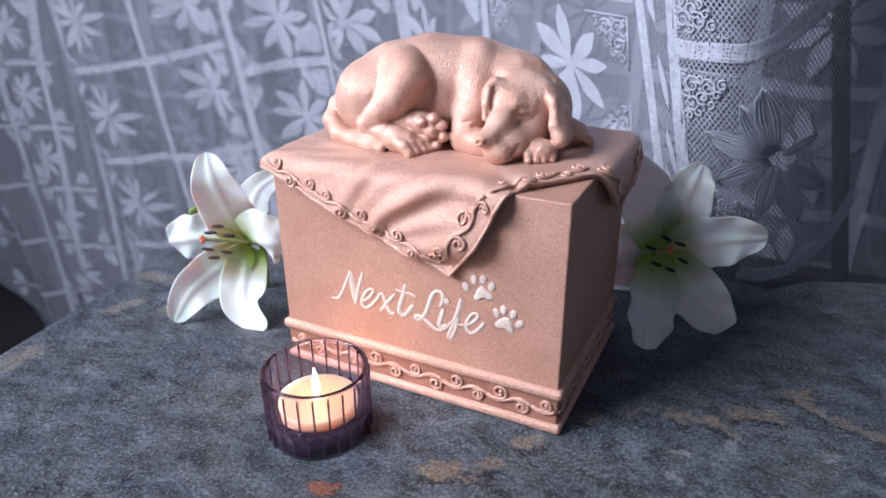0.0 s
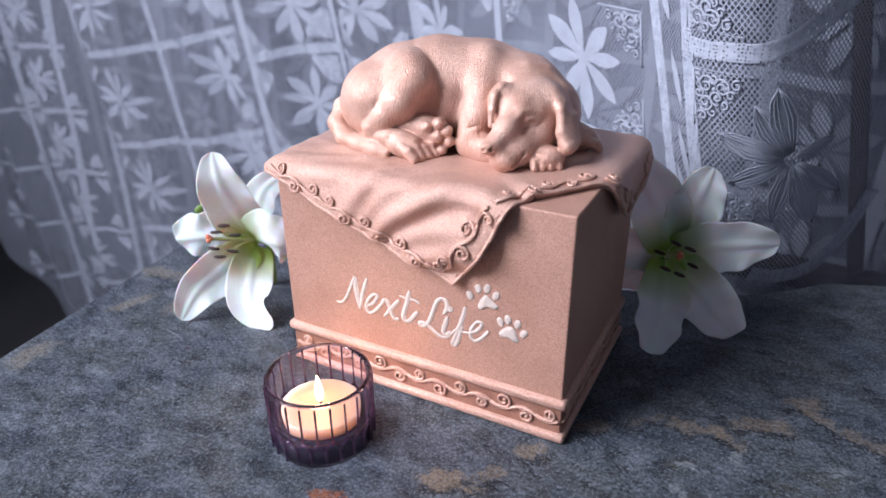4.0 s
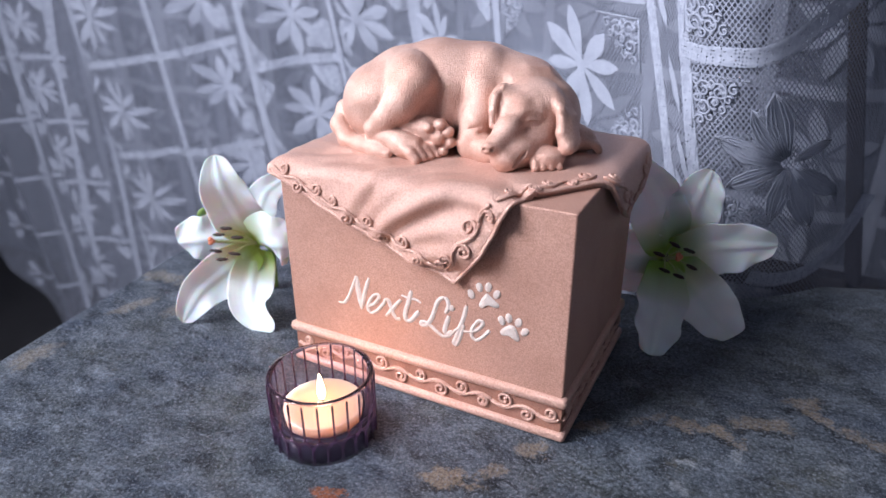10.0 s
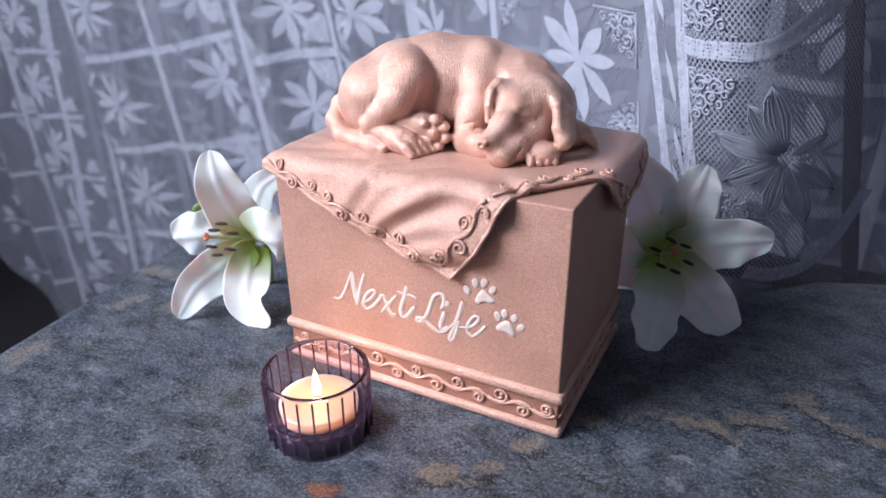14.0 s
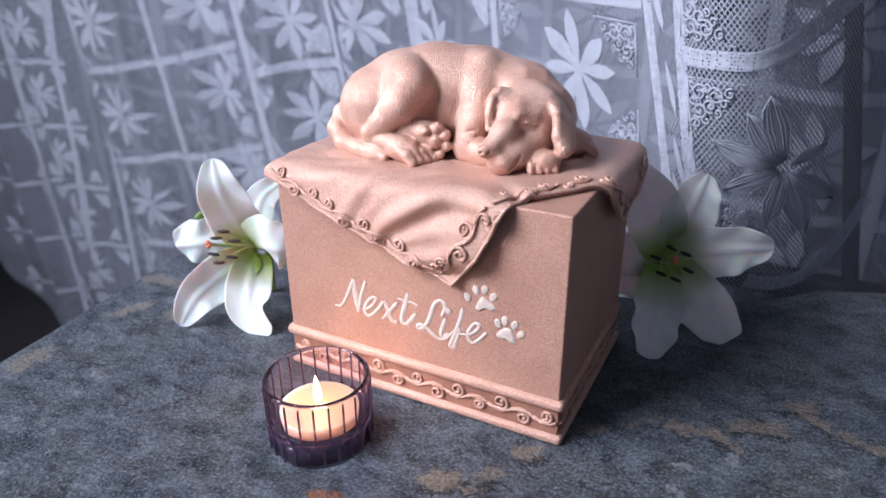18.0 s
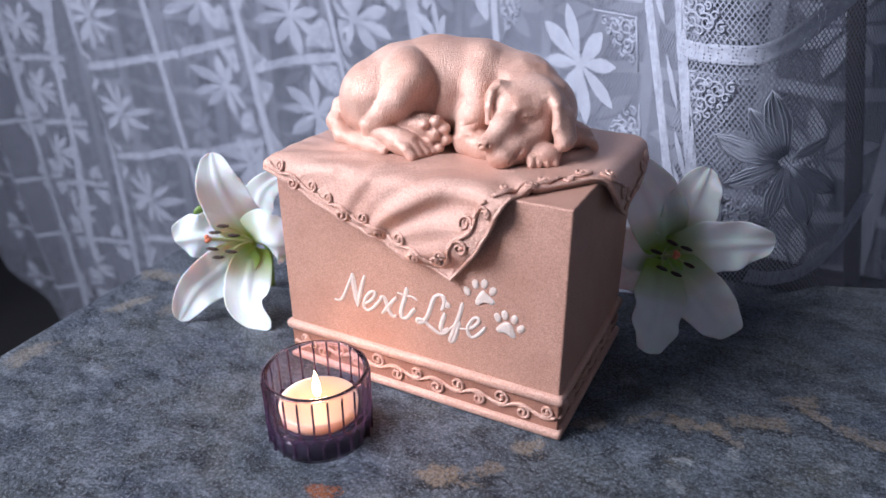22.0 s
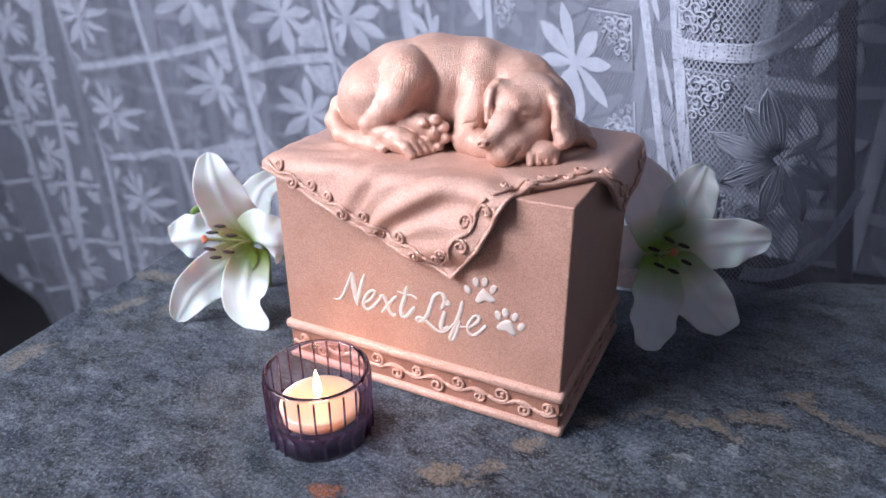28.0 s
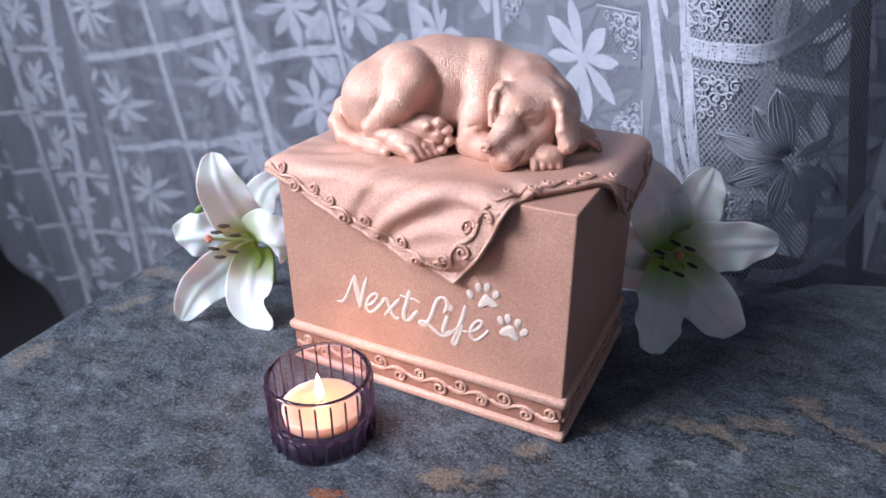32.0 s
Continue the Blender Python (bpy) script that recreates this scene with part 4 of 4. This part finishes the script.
def skin(field, lo, hi, cell):
    """The surface where field(x, y, z) is 0, as one mesh: corners set in the crossed cells of a fine grid."""
    axes = [np.arange(a, b, cell) for a, b in zip(lo, hi)]
    g = np.meshgrid(*axes, indexing="ij")
    val = field(*g)
    neg = val < 0
    shape = tuple(n - 1 for n in val.shape)
    total, count = np.zeros((*shape, 3)), np.zeros(shape)

    def corner(a, o):
        return a[o[0]:o[0] + shape[0], o[1]:o[1] + shape[1], o[2]:o[2] + shape[2]]

    for axis in range(3):
        others = [a for a in range(3) if a != axis]
        for p in (0, 1):
            for q in (0, 1):
                o = [0, 0, 0]
                o[others[0]], o[others[1]] = p, q
                e = list(o)
                e[axis] = 1
                va, vb = corner(val, o), corner(val, e)
                cross = (va < 0) != (vb < 0)
                t = np.where(cross, va / np.where(cross, va - vb, 1), 0)
                for a in range(3):
                    total[..., a] += np.where(cross, t if a == axis else o[a], 0)
                count += cross
    live = count > 0
    ids = np.full(shape, -1)
    ids[live] = np.arange(live.sum())
    base = np.argwhere(live) + total[live] / count[live][:, None]
    verts = base * cell + np.array([a[0] for a in axes])
    quads = []
    for axis in range(3):
        u, v = [a for a in range(3) if a != axis]
        first, second = [slice(None)] * 3, [slice(None)] * 3
        first[axis], second[axis] = slice(0, -1), slice(1, None)
        a, b = neg[tuple(first)], neg[tuple(second)]
        at = np.argwhere(a != b)
        at = at[(at[:, u] > 0) & (at[:, v] > 0) & (at[:, u] < shape[u]) & (at[:, v] < shape[v])]
        ring = []
        for du, dv in ((-1, -1), (0, -1), (0, 0), (-1, 0)):
            c = at.copy()
            c[:, u] += du
            c[:, v] += dv
            ring.append(ids[c[:, 0], c[:, 1], c[:, 2]])
        ring = np.stack(ring, 1)
        flip = a[at[:, 0], at[:, 1], at[:, 2]] == (axis == 1)
        ring[flip] = ring[flip][:, ::-1]
        quads.append(ring)
    quads = np.concatenate(quads)
    me = bpy.data.meshes.new("dog_figure")
    me.from_pydata(verts.tolist(), [], quads.tolist())
    me.shade_smooth()
    return me


def dog_shape(x, y, z):
    """Signed distance to the sleeping dog; millimetres, x along the viewer's width, y away."""

    def ball(cx, cy, cz, rx, ry, rz, tilt=0.0):
        c, s = math.cos(radians(tilt)), math.sin(radians(tilt))
        dx, dy, dz = x - cx, y - cy, z - cz
        u, w = dx * c - dz * s, dx * s + dz * c
        k = np.sqrt((u / rx) ** 2 + (dy / ry) ** 2 + (w / rz) ** 2)
        return (k - 1) * min(rx, ry, rz)

    def bone(a, ra, b, rb):
        d = [q - p for p, q in zip(a, b)]
        t = np.clip(((x - a[0]) * d[0] + (y - a[1]) * d[1] + (z - a[2]) * d[2]) / sum(q * q for q in d), 0, 1)
        return np.sqrt((x - a[0] - t * d[0]) ** 2 + (y - a[1] - t * d[1]) ** 2 + (z - a[2] - t * d[2]) ** 2) - (ra + (rb - ra) * t)

    def join(a, b, k):
        h = np.clip(0.5 + 0.5 * (b - a) / k, 0, 1)
        return b + (a - b) * h - k * h * (1 - h)

    def carve(a, b, k):
        return -join(-a, b, k)

    def line(points, k=2.0):
        """A limb through (x, y, z, r) points."""
        out = bone(points[0][:3], points[0][3], points[1][:3], points[1][3])
        for p, q in zip(points[1:], points[2:]):
            out = join(out, bone(p[:3], p[3], q[:3], q[3]), k)
        return out

    # trunk
    out = line([(-43, 15, 23.5, 23), (-30, 17, 28, 25.3), (-12, 19, 30, 26.8), (11, 17, 28.2, 26.6), (32, 9, 24.5, 24.3), (42, 3, 19.5, 21)], 2)
    out = carve(out, bone((-11.5, -10, 46), 1.4, (-16, -9, 24), 4.0), 5)
    out = carve(out, bone((2, -10, 48), 1.0, (0, -11, 22), 3.0), 5)
    # rump, haunch, shin
    out = join(out, ball(-45.5, 6, 27, 15, 15.5, 16.5), 5)
    thigh = join(ball(-28.5, 4, 39.5, 13.2, 15.5, 14.5, 20), line([(-25, -4, 39, 11), (-33, -7, 28, 9), (-41, -7, 20, 7)], 4), 5)
    thigh = join(thigh, line([(-41, -7, 20, 7), (-47, -6, 14.5, 6)], 3), 3)
    out = carve(out, line([(-37, -10, 39, 0.9), (-44, -11, 24, 1.8)]), 3)
    out = join(out, thigh, 1.6)
    # hind foot with four toes
    foot = line([(-47, -6, 12.5, 5.4), (-39, -10, 11, 5.4), (-32, -14.5, 8.6, 6.2), (-27, -16.5, 7.2, 6.6)], 3)
    for k in range(4):
        bx, by = -31.5 + 3.5 * k, -20.5 + 2.6 * k
        foot = join(foot, line([(bx, by, 8.8, 2.7), (bx + 3.6, by - 2.8, 7.0, 2.9), (bx + 6.4, by - 4.4, 3.6, 2.8)], 1.2), 0.9)
    out = join(out, foot, 0.8)
    # the other hind paw, sole showing
    paw = line([(-32, -6, 17, 5.6), (-20, -9, 15.5, 6.2), (-14, -10, 13, 7.6)], 3)
    for cx, cz, r in ((-18.6, 17.8, 2.6), (-12.6, 19.4, 3.1), (-8.2, 15.6, 3.1), (-7.6, 9.8, 3.1), (-11.0, 5.4, 2.8)):
        paw = join(paw, ball(cx, -15.5, cz, r, 3.4, r), 0.7)
    paw = join(paw, ball(-13.4, -17, 12.6, 3.2, 2.2, 3.6), 0.7)
    out = join(out, paw, 0.9)
    # near foreleg, folded under
    out = join(out, line([(12, 7, 45, 10), (9.5, -3, 34, 8.8), (7.0, -9.5, 21, 8.2), (5, -13, 11, 8.6)], 4), 3.2)
    for cz in (15, 18.5, 31):
        out = carve(out, bone((2, -18.5, cz - 0.6), 0.3, (9, -19.5, cz + 1.0), 0.35), 1.0)
    out = join(out, line([(3.5, -13.5, 7.5, 7.4), (12, -20, 7, 7.2), (36, -30, 6, 6)], 3), 1.6)
    fore = ball(41.0, -32, 6.6, 9.2, 7, 6.2)
    for k in range(4):
        fore = join(fore, bone((34.6 + 4.0 * k, -36.4 + 0.6 * k, 6.4), 2.4, (34.4 + 4.1 * k, -38.8 + 0.8 * k, 3.4), 2.2), 0.8)
    out = join(out, fore, 0.9)
    far = line([(48, -6, 12, 9), (60, -6, 9, 7), (65, -6, 8, 6)], 3)
    for k in range(4):
        far = join(far, line([(65, -11 + 3.3 * k, 8.5, 2.5), (70, -11.5 + 3.4 * k, 6, 2.3), (71.5, -11.6 + 3.4 * k, 3.6, 2.0)], 1), 0.7)
    out = join(out, far, 0.9)
    # skull, cheek, bridge, muzzle
    head = join(ball(36, -11, 27, 17, 16, 15.5), ball(39, -11, 19, 15, 15, 15), 5)
    head = join(head, ball(27, -18, 26, 11, 11, 12, 25), 5)
    head = join(head, ball(20, -17, 30, 7.5, 8.5, 11), 3)
    head = join(head, line([(27, -23, 29.5, 6.6), (21, -30.5, 21.3, 5.6), (14, -37.2, 15.2, 4.7)], 4), 3)
    head = join(head, line([(36, -22, 14, 10), (26, -30, 10, 8.5), (18.5, -36.5, 8, 6.4)], 4), 4)
    head = join(head, ball(20.5, -38, 7, 6.2, 5.4, 5.4), 2)
    head = join(head, ball(11.2, -40.4, 14.6, 4.0, 3.1, 3.3), 1.0)
    # brows and lids
    head = join(head, bone((28, -28.5, 29.5), 2.2, (37, -25.5, 28.5), 2.4), 3)
    head = join(head, line([(31.2, -27.6, 25.1, 3.4), (35.4, -26.0, 24.6, 3.4)]), 0.8)
    head = carve(head, line([(27.0, -31.6, 26.0, 0.7), (29.2, -31.6, 24.6, 0.75), (31.8, -31.0, 23.9, 0.75), (35.4, -29.4, 24.3, 0.6)]), 0.4)
    head = carve(head, line([(36.7, -29.1, 24.3, 0.5), (38.3, -28.4, 22.7, 0.5)]), 0.6)
    head = carve(head, line([(15.2, -27.6, 29.4, 0.75), (16.8, -28.9, 28.0, 0.8), (18.8, -30.5, 27.9, 0.75)]), 0.4)
    head = carve(head, line([(16.0, -25.5, 34.0, 0.4), (18.8, -24.6, 34.9, 0.4)]), 1.2)
    head = carve(head, line([(11.2, -43.4, 10.5, 0.8), (12.0, -43.2, 7.8, 0.8), (15, -43.2, 4.6, 0.8)]), 0.4)
    head = carve(head, line([(23.6, -42.2, 5.7, 0.85), (26.2, -40.4, 8.0, 0.85), (29.3, -38.4, 11.3, 0.85)]), 0.5)
    # nostrils, mouth line
    head = carve(head, ball(9.0, -43.4, 14.4, 1.2, 2.0, 1.0), 0.3)
    head = carve(head, ball(12.8, -43.4, 14.6, 1.2, 2.0, 1.0), 0.3)
    out = join(out, head, 0.8)
    # ears
    out = join(out, line([(38, -15, 36, 3.0), (44, -19, 34.5, 3.2), (48, -22, 31, 3.2)], 2), 4)
    ear = line([(44.5, -22.0, 34.0, 2.0), (47.3, -27.0, 29.5, 2.3), (47.8, -31.0, 19, 2.6), (50, -33, 12, 3.5)], 2)
    ear = join(ear, line([(47.5, -19.5, 33.5, 2.4), (51, -25.5, 25, 2.7), (52.4, -31, 12.5, 3.8)], 2), 3.5)
    ear = join(ear, line([(50, -17, 32, 2.6), (54, -22, 24, 3.0), (54.8, -27.5, 13.5, 3.5)], 2), 3.5)
    out = join(out, ear, 0.8)
    ear = line([(23, -17, 38.5, 1.6), (19, -20, 39, 1.8), (15.2, -23.5, 36, 1.8), (13.6, -26, 29, 1.8), (13.2, -28, 22, 1.4)], 1.2)
    ear = join(ear, line([(19, -19, 36, 1.6), (17, -22, 28, 1.8)], 1.2), 1.5)
    out = join(out, ear, 0.6)
    # soft folds behind the head
    out = join(out, line([(25, -7, 40.5, 2.0), (33, -2.5, 43.5, 2.6), (43, 0, 41.5, 3.0), (51, -3, 33, 2.8)], 2), 4)
    # tail
    tail = line([(-58, 19, 24, 4.2), (-65.5, 18, 19.5, 4.2), (-68.5, 12, 12, 4.4), (-63.5, 4, 6.4, 4.5), (-54, -4.5, 5.0, 4.6), (-46, -11, 4.6, 4.4), (-40.5, -15.5, 3.6, 3.0)], 4)
    out = join(out, tail, 0.7)
    return out


def dog():
    me = skin(dog_shape, (-80, -48, -6), (78, 48, 60), 0.64)
    me.transform(Matrix.Scale(0.001, 4))
    me.materials.append(DOG)
    ob = new("dog_figure", me)
    ob.parent = URN_THING
    ob.matrix_basis = Matrix.Translation((-0.085, 0.058, 0.1268)) @ Matrix.Rotation(0.476, 4, "Z")
    tagged(ob, "curled sleeping dog figure in copper finish")
    mod = ob.modifiers.new("soft", "SMOOTH")
    mod.factor, mod.iterations = 0.5, 1


dog()


# ---- candle ----
def candle():
    c = thing("candle_holder", "small violet ribbed glass candle holder with arched panels", "candle holder", pose(-0.1126, -0.0478, 0))
    r0, r1, top = 0.0258, 0.0263, 0.0394

    def rad(z):
        return r0 + (r1 - r0) * z / top

    bm = bmesh.new()
    lathe(bm, [(0.0, 0.0006), (0.0205, 0.0006), (0.0235, 0.0), (0.0250, 0.001), (rad(0.004), 0.004), (rad(0.02), 0.02), (rad(0.038), 0.038), (rad(0.0392), 0.0394), (r1 - 0.0011, 0.0397), (r1 - 0.0021, 0.0392),
               (r1 - 0.0022, 0.037), (rad(0.02) - 0.0023, 0.02), (rad(0.014) - 0.003, 0.0142), (0.019, 0.0120), (0.0, 0.0117)], 80)
    ob = part("glass_bowl", bm, GLASS, c, "violet tinted clear glass bowl")
    ob.visible_shadow = False
    bm = bmesh.new()
    lathe(bm, [(0.0, 0.0012), (0.0225, 0.0012), (0.0241, 0.003), (rad(0.0138) - 0.0008, 0.0138), (rad(0.0138) - 0.0024, 0.0140), (0.0195, 0.0117), (0.0, 0.0114)], 64)
    ob = part("thick_base", bm, DEEP, c, "dark violet thick glass base")
    ob.visible_shadow = False
    n = 23
    for k in range(n):
        a = 2 * math.pi * (k + 0.3) / n
        b = 2 * math.pi * (k + 0.8) / n
        e = 2 * math.pi * (k + 1.3) / n

        def on(ang, z, out=0.0003):
            return ((rad(z) + out) * math.cos(ang), (rad(z) + out) * math.sin(ang), z)

        bm = bmesh.new()
        tube(bm, [on(a, z) for z in (0.0165, 0.022, 0.03, 0.0372)], 0.00055)
        ob = part("rib", bm, RIB, c)
        ob.visible_shadow = False
        bm = bmesh.new()
        tube(bm, [on(b, z) for z in (0.0025, 0.008, 0.0125)], 0.0008)
        tube(bm, [on(a, 0.0165), on((a + b) / 2, 0.0148), on(b, 0.0125)], 0.0008)
        tube(bm, [on(e, 0.0165), on((e + b) / 2, 0.0148), on(b, 0.0125)], 0.0008)
        ob = part("arch", bm, RIB, c)
        ob.visible_shadow = False
    bm = bmesh.new()
    tube(bm, [((r1 - 0.0002) * math.cos(2 * math.pi * i / 60), (r1 - 0.0002) * math.sin(2 * math.pi * i / 60), 0.0388) for i in range(61)], 0.0005, 8)
    ob = part("rim", bm, GLASS, c)
    ob.visible_shadow = False
    t = thing("tealight", "lit cream tealight candle inside the glass holder", "candle", pose(-0.1126, -0.0478, 0.0119))
    bm = bmesh.new()
    lathe(bm, [(0.0, 0.0), (0.0190, 0.0), (0.0198, 0.001), (0.0206, 0.0080), (0.0202, 0.0086), (0.0192, 0.0085), (0.0183, 0.0084), (0.012, 0.0083), (0.004, 0.0081), (0.0, 0.0080)], 64)
    part("wax", bm, WAX, t)
    bm = bmesh.new()
    tube(bm, [(0, 0, 0.0078), (0.0003, 0, 0.0122), (0.0008, 0, 0.0142)], 0.0006)
    part("wick", bm, WICK, t)
    bm = bmesh.new()
    lathe(bm, [(0.0003, 0.0165), (0.0013, 0.0178), (0.0021, 0.0202), (0.0020, 0.0235), (0.0013, 0.0275), (0.0006, 0.031), (0.0001, 0.0325)], 20)
    ob = part("flame", bm, FLAME, t, "small bright yellow flame", m=pose(0.0002, 0, -0.0065, 0, -2, 0))
    ob.visible_shadow = False
    return ob


FLAME_PART = candle()


# ---- lilies ----
def petal(parent, line, width, cup, turn=0.0, tip=0.0):
    """A petal along a smooth midline (mm); width at its widest, cup across it, turn of its face in degrees."""
    bm = bmesh.new()
    uv = bm.loops.layers.uv.new("along")
    pts = [p * 0.001 for p in smoothed(line, 8)]
    n, k = len(pts) - 1, 10
    toward = Vector((0, -1, 0))
    rows = []
    for i, p in enumerate(pts):
        t = i / n
        d = (pts[min(i + 1, n)] - pts[max(i - 1, 0)]).normalized()
        side = d.cross(toward)
        if side.length < 0.05:
            side = Vector((1, 0, 0))
        side.normalize()
        side = Matrix.Rotation(radians(turn), 3, d) @ side
        face = side.cross(d).normalized()
        w = width * 0.0005 * (math.sin(math.pi * (0.10 + 0.86 * t) ** 0.85) ** (0.75 - tip))
        if i == n:
            w = 0.0003
        row = []
        for j in range(k + 1):
            v = j / k * 2 - 1
            bend = cup * w * (v * v) + 0.10 * w * math.exp(-(v * 6) ** 2) - 0.05 * w * math.exp(-((abs(v) - 0.25) * 8) ** 2)
            ripple = (0.10 + 0.5 * tip) * w * math.sin(t * 19 + j * 0.4 + width) * v * v
            row.append(bm.verts.new(p + side * (v * w) + face * (bend + ripple)))
        rows.append(row)
    for i in range(n):
        for j in range(k):
            f = bm.faces.new((rows[i][j], rows[i][j + 1], rows[i + 1][j + 1], rows[i + 1][j]))
            for loop, (a, b) in zip(f.loops, ((i, j), (i, j + 1), (i + 1, j + 1), (i + 1, j))):
                loop[uv].uv = (a / n, b / k)
    ob = part("petal", bm, PETAL, parent)
    mod = ob.modifiers.new("thick", "SOLIDIFY")
    mod.thickness, mod.offset = 0.0005, 0
    mod = ob.modifiers.new("round", "SUBSURF")
    mod.levels = mod.render_levels = 1


def stamens(parent, base, tips, stigma, tilt):
    for x, y, z in tips:
        bm = bmesh.new()
        mid = ((base[0] + x) / 2, (base[1] + y) / 2, (base[2] + z) / 2 + 2)
        tube(bm, [p * 0.001 for p in smoothed([base, mid, (x, y, z)], 6)], 0.0004)
        ob = part("stamen", bm, FILAMENT, parent)
        bm = bmesh.new()
        ellipsoid(bm, (x * 0.001, y * 0.001, z * 0.001), (0.0042, 0.0012, 0.0012), (0, tilt + 6 * math.sin(x), 0), 12, 8)
        part("anther", bm, ANTHER, ob, "dark brown anther")
    bm = bmesh.new()
    tube(bm, [p * 0.001 for p in smoothed([base, ((base[0] + stigma[0]) / 2, (base[1] + stigma[1]) / 2, (base[2] + stigma[2]) / 2), stigma], 6)], 0.0011, 8)
    ob = part("pistil", bm, FILAMENT, parent, "pale green pistil")
    bm = bmesh.new()
    for a in (0, 2.1, 4.2):
        ellipsoid(bm, (stigma[0] * 0.001 + 0.0008 * math.cos(a), stigma[1] * 0.001, stigma[2] * 0.001 + 0.0014 * math.sin(a)), (0.0017, 0.0015, 0.0017), u=10, v=7)
    part("stigma", bm, STIGMA, ob, "orange three-lobed stigma")


def lilies():
    turn = math.degrees(0.476)
    a = thing("lily", "open white lily with dark anthers, resting beside the urn", "flower", pose(-0.228, 0.0429, 0.0474, 0, 0, turn), "lilies beside the urn")
    petal(a, [(-1, 3, 1), (-9, -4, 21), (-15, -10, 45), (-18, -6, 63)], 33, 0.2, 8)
    petal(a, [(2, 5, 4), (2, 8, 19), (8, 10, 33), (24, 14, 43)], 24, 0.2, -15)
    petal(a, [(0, 5, 0), (-20, 3, 2), (-36, 1, 2), (-55, 5, -2)], 36, -0.25, 0, 0.38)
    petal(a, [(1, 0, 0), (9, -11, 5), (19, -16, 5), (31, -11, 2)], 42, -0.25, 10)
    petal(a, [(-1, 0, -4), (-20, -9, -15), (-37, -19, -27), (-49, -25, -46)], 31, 0.25, 0)
    petal(a, [(0, 3, -6), (-4, -11, -22), (-2, -25, -36), (13, -35, -46)], 30, 0.2, -10)
    stamens(a, (-1, 0, 0), [(-15, -14, 17), (-20, -15, 13), (-9, -13, 10), (-23, -16, 2), (-12, -14, -1), (-20, -16, -4)], (-25, -16, 9), 4)
    bm = bmesh.new()
    tube(bm, [p * 0.001 for p in smoothed([(1, 6, -2), (2, 22, -12), (1, 26, -30), (1, 24, -46)], 6)], 0.0028, 8)
    part("stem", bm, STEM, a, "green stem")
    bm = bmesh.new()
    ellipsoid(bm, (-0.040, 0.020, 0.0135), (0.005, 0.0014, 0.0034), (0, -30, 20), 14, 8)
    part("leaf", bm, STEM, a, "small green leaf")
    b = thing("lily", "open white lily with dark anthers, shaded behind the urn", "flower", pose(0.0177, 0.1309, 0.0503, 0, 0, turn), "lilies beside the urn")
    petal(b, [(2, 3, 4), (-6, 0, 28), (-16, 3, 48), (-23, 8, 62)], 36, 0.15, 5)
    petal(b, [(4, 4, 4), (12, 2, 28), (18, 3, 45), (23, 6, 56)], 34, 0.12, 0)
    petal(b, [(3, 3, 2), (25, -3, 9), (45, -8, 13), (65, -6, 12)], 36, 0.15, 0)
    petal(b, [(3, 2, -2), (21, -6, -19), (34, -12, -33), (46, -14, -47)], 34, 0.2, 0, 0.2)
    petal(b, [(1, 2, -2), (-2, -10, -23), (-7, -22, -38), (-11, -31, -49)], 33, 0.2, 0, 0.15)
    petal(b, [(1, 4, 0), (-10, 4, 4), (-22, 6, 7), (-33, 12, 9)], 30, 0.2, 0)
    petal(b, [(1, 6, -2), (-10, 8, -11), (-19, 11, -19), (-26, 15, -26)], 26, 0.2, 0)
    stamens(b, (0, 0, 1), [(1, -12, 16), (10, -12, 12), (-7, -10, 9), (13, -12, 1), (-3, -12, -1), (6, -12, -5)], (3, -16, 10), 25)
    bm = bmesh.new()
    tube(bm, [p * 0.001 for p in smoothed([(0, 4, 0), (4, 18, -10), (2, 22, -30), (0, 20, -49)], 6)], 0.0028, 8)
    part("stem", bm, STEM, b, "green stem")


lilies()


def motions():
    """Nothing in the place moves; only the viewer does."""


motions()
